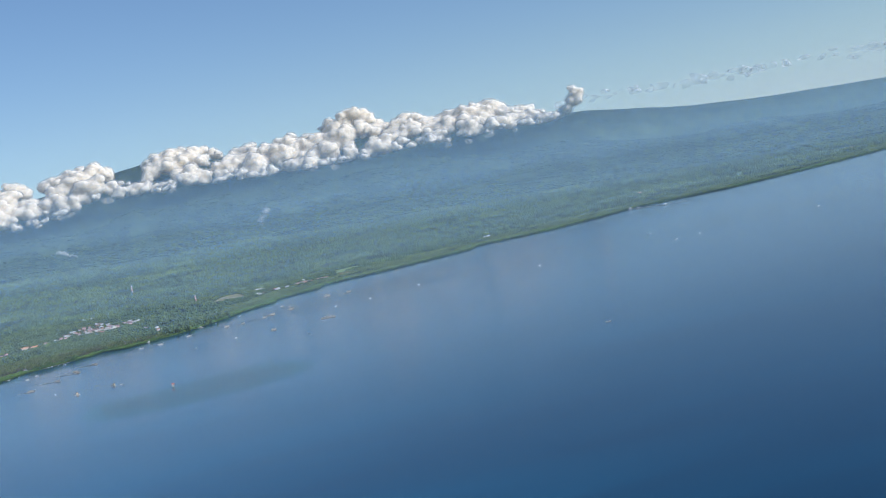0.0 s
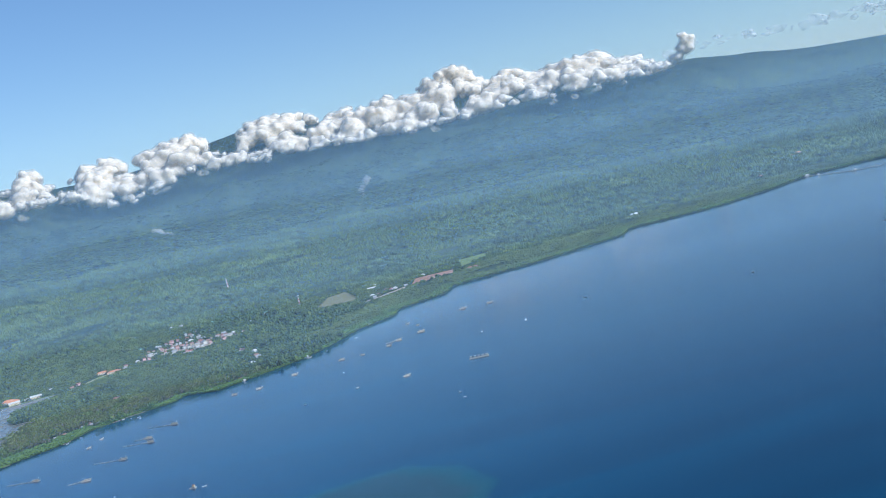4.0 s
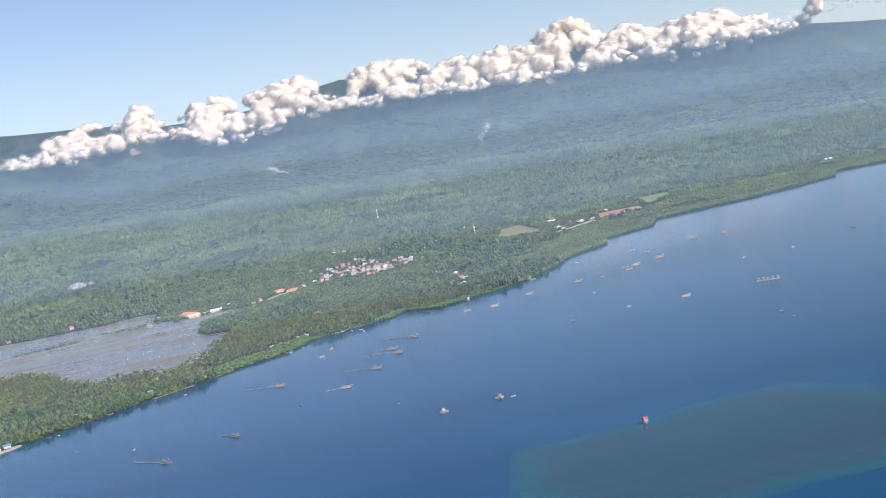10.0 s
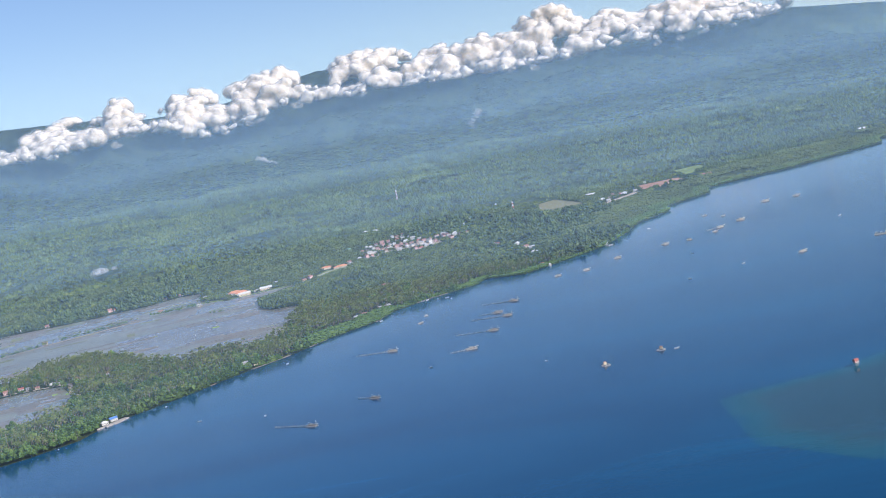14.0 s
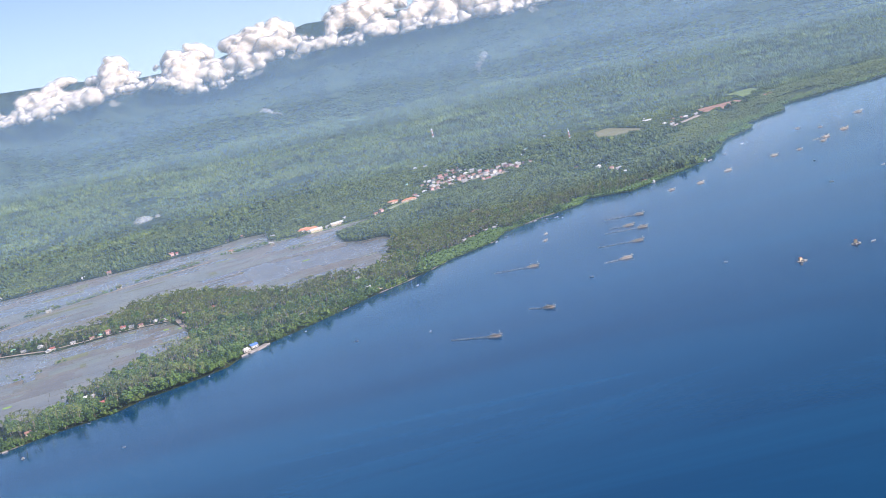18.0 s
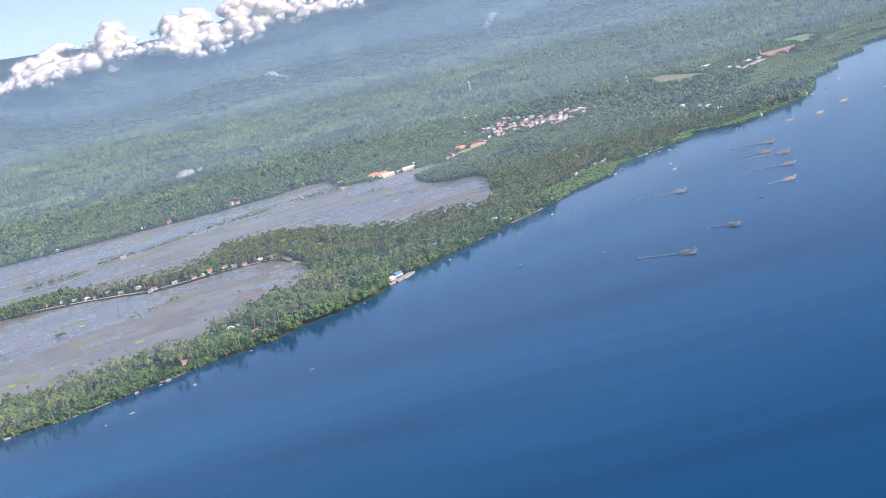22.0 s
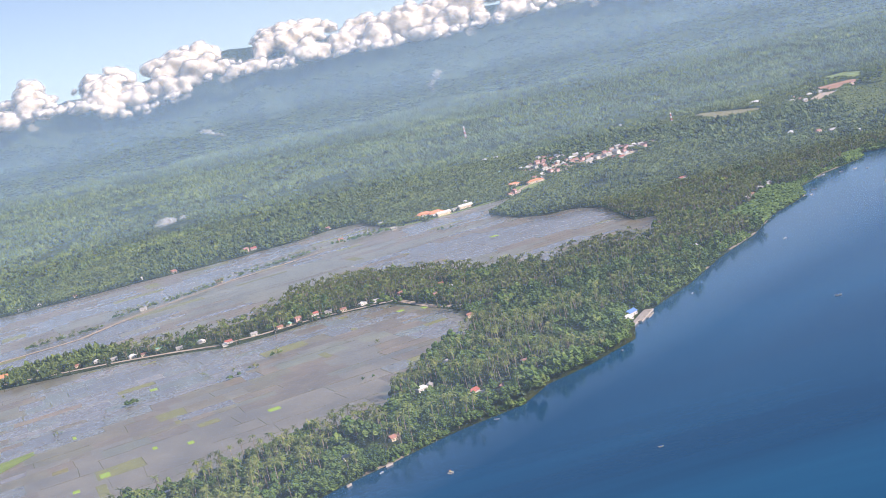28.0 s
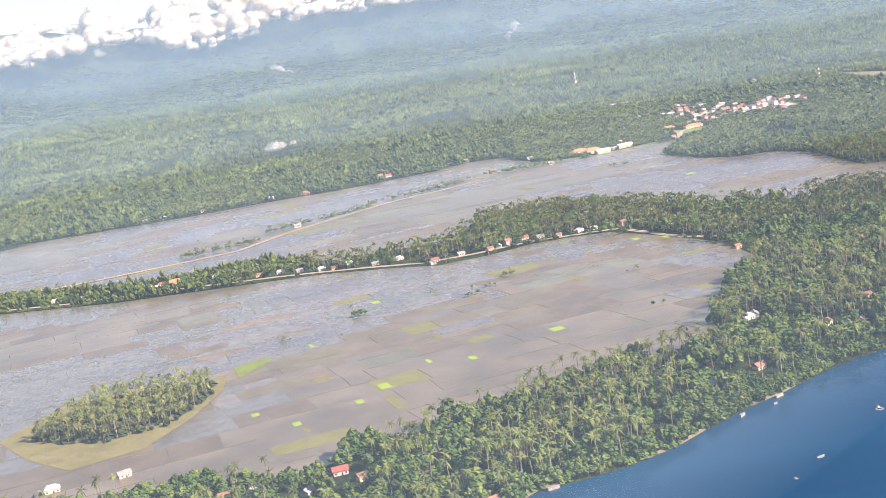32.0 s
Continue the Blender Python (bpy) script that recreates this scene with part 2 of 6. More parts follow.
def shore_uv(x, y):
    """Along and inland of the shore, in survey units, from metres."""
    u = (x * ALONG[0] + y * ALONG[1]) / U
    return u, (x * INLAND[0] + y * INLAND[1]) / U - coast_v(u)


SKYLINE_AZ = [-180, -90, -45, -25, -20, -17, -15, -12, -10, -6.5, -4, 0, 5, 10, 12.6, 15, 16.4, 20, 24, 27, 32.5, 40, 50, 180]
SKYLINE_EL = [0, 2.0, 4.6, 4.6, 4.2, 3.9, 3.5, 3.4, 3.6, 4.1, 3.8, 3.5, 3.25, 2.85, 2.62, 2.35, 2.12, 1.5, 1.2, 1.02, 0.78, 0.55, 0.0, 0]
RIDGE = 74.0


def ground_z(x, y):
    """Height of the ground in metres: sea bed, low shore plain, the long slope and the mountains."""
    u, v = shore_uv(x, y)
    X, Y = x / U, y / U
    n = (Y - 4.1 - 0.93 * (X + 1.45)) * 0.732
    r, az = np.hypot(X, Y + 1.5), np.degrees(np.arctan2(X, Y + 1.5))
    plain = 0.0026 * smooth(0, 0.03, v) - 0.02 * smooth(0, 0.4, -v)
    land = smooth(0.3, 1.5, v)
    foot = 4.2 + 1.1 * smooth(6.5, 4.9, u) + 1.6 * smooth(5.0, 2.6, u)
    slope = 0.042 * (np.sqrt(np.maximum(n - foot, 0) ** 2 + 0.25) - 0.5)
    slope = np.minimum(slope, 1.3 + 0.1 * (slope - 1.3))
    hills = (fbm(X * 0.45, Y * 0.45, 6) - 0.5) * 0.34 * smooth(7, 18, n)
    top = 1.0 + np.tan(np.radians(np.interp(az, SKYLINE_AZ, SKYLINE_EL))) * r
    rise = smooth(38, RIDGE, r) ** 1.3
    crag = fbm(X * 0.16 + 3, Y * 0.16, 7, True)
    mountain = rise * np.maximum(top - slope, 0) * (0.9 + 0.35 * (crag - 0.65)) + smooth(34, 52, r) * smooth(0.4, 2.5, top - 1) * (crag - 0.55) * 1.9
    crest = np.where(r > 30, top - 0.35 * (1 - crag) - 0.1, 99.0)
    return (plain + land * np.minimum(slope + hills + np.where(v > 1, mountain, 0), crest)) * U


def mesh_of(name, co, faces, mats, smooth_shade=False):
    """A mesh from arrays: corners (n, 3), and faces (m, 3) or (m, 4)."""
    me = bpy.data.meshes.new(name)
    k, m = faces.shape[1], len(faces)
    me.vertices.add(len(co))
    me.vertices.foreach_set("co", np.ascontiguousarray(co, np.float32).ravel())
    me.loops.add(m * k)
    me.loops.foreach_set("vertex_index", np.ascontiguousarray(faces, np.int32).ravel())
    me.polygons.add(m)
    me.polygons.foreach_set("loop_start", np.arange(0, m * k, k, dtype=np.int32))
    me.update(calc_edges=True)
    me.polygons.foreach_set("use_smooth", np.full(m, smooth_shade))
    for mat in mats:
        me.materials.append(mat)
    return me


def grid_faces(rows, cols):
    i = np.arange(rows * cols).reshape(rows, cols)
    return np.stack([i[:-1, :-1], i[:-1, 1:], i[1:, 1:], i[1:, :-1]], -1).reshape(-1, 4)


# ---- ground: one sheet from the sea bed to the mountains ----
gu = np.concatenate([-np.geomspace(100, 3.2, 25), np.arange(-3, 12, 0.08), np.arange(12, 78, 0.26), np.geomspace(80, 115, 8)])
gv = np.concatenate([-np.geomspace(90, 0.5, 16), [-0.3, -0.15, -0.06], np.arange(0, 9, 0.12), 9 + np.cumsum(np.linspace(0.12, 0.6, 190))])
GU, GV = np.meshgrid(gu, gv)
gx = (ALONG[0] * GU + INLAND[0] * (GV + coast_v(GU))) * U
gy = (ALONG[1] * GU + INLAND[1] * (GV + coast_v(GU))) * U
gco = np.stack([gx, gy, ground_z(gx, gy)], -1).reshape(-1, 3)
ground = new("ground", mesh_of("ground", gco, grid_faces(*GU.shape), [FOREST_FLOOR], True))
tagged(ground, "forested coastal plain rising to blue mountains", "ground", kind="structure")

# ---- sea ----
sea_r = np.array([0.0, 40, 120, 300, 700, 1800, 4900])
sea_a = np.radians(np.arange(0, 361, 6.0))
SR, SA = np.meshgrid(sea_r, sea_a)
sco = np.stack([SR * np.cos(SA), SR * np.sin(SA) + 50, 0 * SR], -1).reshape(-1, 3)
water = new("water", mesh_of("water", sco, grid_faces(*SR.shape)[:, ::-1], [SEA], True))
tagged(water, "calm deep blue sea water with faint ripples", "sea", kind="structure")


# ---- flooded fields ----
FIELD_NEAR = [(-1.95, 4.95), (-2.05, 5.2), (-2.25, 5.62), (-2.43, 5.66), (-2.58, 5.66), (-2.75, 5.57), (-2.96, 5.54), (-3.14, 5.67), (-3.46, 5.84), (-3.79, 5.92), (-4.38, 6.06),
              (-5.6, 6.6), (-6.5, 5.0), (-4.6, 3.2), (-3.94, 3.26), (-3.55, 3.3), (-3.41, 3.22), (-3.3, 3.23), (-3.17, 3.33), (-3.05, 3.38), (-2.92, 3.46), (-2.8, 3.56), (-2.65, 3.64), (-2.5, 3.68), (-2.38, 3.68), (-2.28, 3.69), (-2.27, 3.96), (-2.2, 4.06), (-2.13, 4.29), (-2.03, 4.43), (-1.94, 4.6)]
FIELD_FAR = [(-0.85, 6.2), (-0.97, 6.25), (-0.96, 7.06), (-1.06, 7.32), (-1.24, 7.36), (-1.39, 7.63), (-1.49, 8.14), (-1.2, 8.9), (-1.55, 8.85), (-1.9, 8.75), (-2.2, 9.1), (-2.34, 9.85), (-2.6, 9.95), (-2.86, 9.7), (-3.5, 9.55),
             (-4.1, 9.6), (-4.8, 9.55), (-5.4, 9.6), (-7.5, 9.9), (-8.0, 7.2), (-5.4, 7.0), (-4.7, 6.6), (-4.33, 6.42), (-3.8, 6.5), (-3.34, 6.12), (-2.9, 6.2), (-2.73, 6.65), (-2.45, 6.72), (-2.1, 6.4), (-1.75, 5.85), (-1.5, 5.65), (-1.2, 5.72), (-1.02, 5.6)]


def inside(poly, x, y):
    p = np.array(poly)
    hit = np.zeros(np.shape(x), bool)
    for (x0, y0), (x1, y1) in zip(p, np.roll(p, -1, 0)):
        cross = (y0 > y) != (y1 > y)
        hit ^= cross & (x < (x1 - x0) * (y - y0) / (y1 - y0 + 1e-12) + x0)
    return hit


def sheet(name, poly, z, mat, label, category, kind="structure"):
    bm = bmesh.new()
    bm.faces.new([bm.verts.new((x * U, y * U, z)) for x, y in poly])
    bmesh.ops.triangulate(bm, faces=bm.faces)
    bmesh.ops.recalc_face_normals(bm, faces=bm.faces)
    if sum(f.normal.z for f in bm.faces) < 0:
        bmesh.ops.reverse_faces(bm, faces=bm.faces)
    me = bpy.data.meshes.new(name)
    bm.to_mesh(me), bm.free()
    me.materials.append(mat)
    return tagged(new(name, me), label, category, kind=kind)


field_near = sheet("paddy_field_near", FIELD_NEAR, 0.15, MUD, "flooded brown rice paddies beside the palm shore", "field")
field_far = sheet("paddy_field_far", FIELD_FAR, 0.15, MUD, "flooded grey rice plain below the wooded slope", "field")

# ---- helpers for things ----
M = 0.143        # one metre of the real place, in this model


def box(bm, c, s, turn=0.0, taper=1.0):
    """A box about c with sides s, its top scaled by taper."""
    q = Matrix.Rotation(turn, 3, 'Z')
    vs = []
    for z in (-0.5, 0.5):
        k = taper if z > 0 else 1.0
        for x, y in ((-0.5, -0.5), (0.5, -0.5), (0.5, 0.5), (-0.5, 0.5)):
            vs.append(bm.verts.new(Vector(c) + q @ Vector((x * s[0] * k, y * s[1] * k, z * s[2]))))
    for f in ((3, 2, 1, 0), (4, 5, 6, 7), (0, 1, 5, 4), (1, 2, 6, 5), (2, 3, 7, 6), (3, 0, 4, 7)):
        bm.faces.new([vs[i] for i in f])


def tube(bm, a, b, r0, r1=None, n=6):
    a, b = Vector(a), Vector(b)
    r1 = r0 if r1 is None else r1
    q = (b - a).to_track_quat('Z', 'Y').to_matrix()
    ring = [[bm.verts.new(p + q @ Vector((math.cos(w) * r, math.sin(w) * r, 0))) for w in (2 * math.pi * k / n for k in range(n))] for p, r in ((a, r0), (b, r1))]
    for k in range(n):
        bm.faces.new((ring[0][k], ring[0][(k + 1) % n], ring[1][(k + 1) % n], ring[1][k]))
    bm.faces.new(ring[1])
    bm.faces.new(ring[0][::-1])


def part(name, bm, mat, parent, label=""):
    me = bpy.data.meshes.new(name)
    bm.to_mesh(me), bm.free()
    me.materials.append(mat)
    ob = new(name, me)
    ob.parent = parent
    if label:
        ob["label"] = label
    return ob


def made(draw, *args, **kw):
    bm = bmesh.new()
    draw(bm, *args, **kw)
    return bm


def height_at(x, y):
    return float(ground_z(np.array([x]), np.array([y]))[0])


# ---- more materials ----
def plain(name, colour, rough=0.7, wear=0.75, scale=1.5, metal=0.0):
    a = tuple(c * wear for c in colour)
    return surface(name, [(0.3, a), (0.62, colour)], scale, 5.0, rough, metal, relief=0.004, scale2=scale * 4, dark=0.86)


WALL_WHITE = plain("whitewashed_wall", (0.58, 0.56, 0.50))
WALL_CREAM = plain("cream_painted_wall", (0.66, 0.55, 0.38))
WALL_ORANGE = plain("orange_painted_wall", (0.72, 0.36, 0.10))
WALL_PINK = plain("pink_painted_wall", (0.62, 0.40, 0.36))
ROOF_RUST = plain("rusted_iron_roof", (0.33, 0.165, 0.12), 0.6, 0.6)
ROOF_RED = plain("red_painted_iron_roof", (0.38, 0.125, 0.095), 0.5)
ROOF_ORANGE = plain("orange_tile_roof", (0.58, 0.25, 0.12), 0.65)
ROOF_GREY = plain("galvanised_iron_roof", (0.42, 0.41, 0.39), 0.55, 0.7, metal=0.2)
ROOF_WHITE = plain("white_painted_roof", (0.60, 0.59, 0.56), 0.6)
ROOF_BLUE = plain("blue_painted_iron_roof", (0.10, 0.22, 0.50), 0.45)
ROOF_GREEN = plain("green_painted_iron_roof", (0.20, 0.42, 0.30), 0.5)
DARK_OPENING = plain("dark_shutter", (0.05, 0.045, 0.04), 0.5)
CONCRETE = plain("weathered_concrete", (0.34, 0.31, 0.27), 0.85)
BAMBOO = plain("weathered_bamboo", (0.52, 0.49, 0.43), 0.75, 0.6, 6.0)
NETTING = plain("brown_net_and_floats", (0.40, 0.36, 0.31), 0.9, 0.6, 6.0)
HULL = plain("white_painted_hull", (0.62, 0.62, 0.60), 0.5)
EARTH = plain("pale_packed_earth", (0.42, 0.34, 0.25), 0.9, 0.75, 0.3)
RED_SOIL = plain("bare_red_soil", (0.36, 0.19, 0.11), 0.9, 0.75, 0.2)
DRY_GRASS = plain("dry_grass", (0.21, 0.20, 0.085), 0.9, 0.7, 0.25)
GREEN_GRASS = plain("green_grass", (0.17, 0.24, 0.05), 0.9, 0.7, 0.25)
SEEDLING = plain("bright_rice_seedlings", (0.27, 0.42, 0.06), 0.8, 0.8, 2.0)
OLIVE = plain("sprouting_paddy", (0.22, 0.22, 0.07), 0.45, 0.75, 0.5)
BUND = plain("grassy_bund", (0.13, 0.13, 0.055), 0.9, 0.6, 1.0)
SAND = plain("grey_beach_sand", (0.22, 0.19, 0.145), 0.9, 0.8, 0.5)
MAST_RED, MAST_WHITE = plain("red_mast_paint", (0.55, 0.10, 0.06), 0.5), plain("white_mast_paint", (0.75, 0.75, 0.73), 0.5)
WET = surface("standing_paddy_water", [(0.35, (0.145, 0.130, 0.118)), (0.65, (0.21, 0.19, 0.17))], 0.5, 5.0, 0.26, scale2=0.06, dark=0.78, each=0.22)
MUD_B = surface("half_drained_mud", [(0.35, (0.165, 0.126, 0.078)), (0.65, (0.245, 0.185, 0.115))], 0.25, 5.0, 0.34, scale2=0.09, dark=0.7, each=0.22)

# ---- houses: one of each kind, then copies ----
KINDS = {}


def house(kind, w, d, h, roof_mat, wall_mat, storeys=1, hip=False, label=""):
    """A house with walls, an overhanging roof, a door and windows, standing on the origin."""
    root = new("house")
    tagged(root, label, "house", "coast houses")
    wall_ = part("wall", made(box, (0, 0, h / 2), (w, d, h)), wall_mat, root)
    bm, o, r, th = bmesh.new(), 0.7 * M, d * 0.26 + 0.5 * M, 0.12 * M
    x, y = w / 2 + o, d / 2 + o
    k = w * 0.28 if hip else 0.0
    for z in (0.0, th):
        low = [bm.verts.new(p) for p in ((-x, -y, h + z - 0.15 * M), (x, -y, h + z - 0.15 * M), (x, y, h + z - 0.15 * M), (-x, y, h + z - 0.15 * M))]
        top = [bm.verts.new(p) for p in ((-x + k, 0, h + r + z), (x - k, 0, h + r + z))]
        fs = [(low[0], low[1], top[1], top[0]), (low[2], low[3], top[0], top[1]), (low[1], low[2], top[1]), (low[3], low[0], top[0])]
        for f in fs:
            bm.faces.new(f if z else f[::-1])
        if z:
            for a in range(4):
                bm.faces.new((under[a], under[(a + 1) % 4], low[(a + 1) % 4], low[a]))
        under = low
    roof_ = part("roof", bm, roof_mat, root)
    part("ridge_cap", made(tube, (-x + k, 0, h + r + th), (x - k, 0, h + r + th), 0.14 * M, n=5), roof_mat, roof_)
    part("door", made(box, (w * 0.08, -d / 2 - 0.004, 1.05 * M), (1.1 * M, 0.02, 2.1 * M)), DARK_OPENING, wall_)
    for s in range(storeys):
        z = (1.6 + 3.0 * s) * M
        for side in (-1, 1):
            n = max(2, int(w / (3.4 * M)))
            for i in range(n):
                px = -w / 2 + (i + 0.5) * w / n
                if side < 0 and s == 0 and abs(px - w * 0.08) < 1.2 * M:
                    continue
                part("window", made(box, (px, side * (d / 2 + 0.004), z), (1.3 * M, 0.02, 1.2 * M)), DARK_OPENING, wall_)
    KINDS[kind] = root
    return root


house("rust", 9 * M, 7 * M, 3.2 * M, ROOF_RUST, WALL_CREAM, label="small cream house with a rusted iron roof")
house("red", 11 * M, 8 * M, 3.4 * M, ROOF_RED, WALL_WHITE, label="white house with a bright red iron roof")
house("grey", 10 * M, 7 * M, 3.0 * M, ROOF_GREY, WALL_WHITE, label="white house with a galvanised iron roof")
house("white", 12 * M, 8 * M, 3.6 * M, ROOF_WHITE, WALL_WHITE, hip=True, label="pale house with a white hipped roof")
house("pink", 10 * M, 8 * M, 6.2 * M, ROOF_RUST, WALL_PINK, 2, label="two-storey pink house with a rusty roof")
house("block", 14 * M, 9 * M, 6.6 * M, ROOF_GREY, WALL_WHITE, 2, label="two-storey white town building with a grey roof")
house("green", 10 * M, 7 * M, 3.2 * M, ROOF_GREEN, WALL_CREAM, label="cream house with a faded green iron roof")
house("school", 34 * M, 10 * M, 4.2 * M, ROOF_ORANGE, WALL_CREAM, hip=True, label="long cream hall with an orange tiled roof")
house("hall", 30 * M, 15 * M, 5.0 * M, ROOF_ORANGE, WALL_WHITE, hip=True, label="large white hall with an orange red roof")
house("shed", 26 * M, 10 * M, 4.5 * M, ROOF_WHITE, WALL_CREAM, label="long pale shed with a white roof")
house("villa", 12 * M, 9 * M, 6.4 * M, ROOF_RUST, WALL_ORANGE, 2, hip=True, label="two-storey orange villa with a rusty hipped roof")
house("blue", 13 * M, 9 * M, 4.0 * M, ROOF_BLUE, WALL_WHITE, label="white beach house with a blue iron roof")
USED, SPOTS = set(), []


def settle(kind, x, y, turn, grow=1.0):
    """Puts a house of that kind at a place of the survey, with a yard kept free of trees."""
    root = KINDS[kind]
    z = height_at(x * U, y * U) - 0.01
    m = Matrix.Translation((x * U, y * U, z)) @ Matrix.Rotation(radians(turn), 4, 'Z')
    if kind in USED:
        ob = copy_thing(root, m)
    else:
        ob, _ = root, USED.add(kind)
        root.matrix_basis = m
    ob.scale = (grow,) * 3
    SPOTS.append((x, y, (0.034 if kind in ("school", "hall", "shed") else 0.022) * (1.0 if y < 7.5 else 1.5)))
    if y < 7.5:
        SPOTS.append((x + 0.004, y - 0.035, 0.022))
        SPOTS.append((x + 0.008, y - 0.07, 0.018))
    if y > 7.5:
        SPOTS.append((x + 0.02, y - 0.09, 0.045))
    if 9.5 < y < 13 and -1.0 < x < 0.5:
        SPOTS.append((x + 0.03, y - 0.17, 0.045))
    return ob


TOWN = [(-0.82, 11.02), (-0.83, 10.74), (-0.71, 11.15), (-0.61, 10.92), (-0.58, 11.57), (-0.5, 11.29), (-0.51, 10.49), (-0.39, 10.27), (-0.36, 10.54), (-0.29, 10.23), (-0.23, 10.46), (-0.17, 10.26),
        (-0.23, 9.8), (-0.14, 10.01), (-0.11, 10.74), (-0.04, 10.66), (0.02, 10.54), (0.14, 10.47), (-0.77, 10.33), (-0.77, 10.03), (-0.44, 10.9), (-0.66, 10.6), (-0.3, 10.9), (0.05, 10.2), (-0.45, 10.05), (-0.6, 10.3)]
cycle = ("white", "rust", "pink", "grey", "rust", "block", "pink", "white", "rust", "grey", "pink", "block", "red")
for i, (x, y) in enumerate(TOWN):
    settle(cycle[i % len(cycle)], x, y, (12, 100, 25, -60)[i % 4], 1.25 + 0.15 * (i % 3))
    if i < 22:
        settle(cycle[(i + 4) % len(cycle)], x + 0.045 + 0.01 * (i % 3), y + 0.14 - 0.05 * (i % 4), 15 + 90 * (i % 2), 1.25)
        settle(cycle[(i + 7) % len(cycle)], x - 0.05 - 0.008 * (i % 4), y + 0.06 - 0.04 * (i % 3), 105 - 90 * (i % 2), 1.2)
for i, (x, y) in enumerate([(-1.44, 11.81), (-1.51, 12.54), (-1.06, 11.14), (-1.07, 11.65), (-1.02, 12.68), (-0.9, 12.68), (0.25, 12.13), (0.29, 11.86), (0.16, 11.52), (0.54, 13.21), (-0.44, 12.34), (0.35, 12.4), (0.22, 11.95)]):
    settle(("white", "grey", "green", "rust")[i % 4], x, y, 30 * i, 1.4)
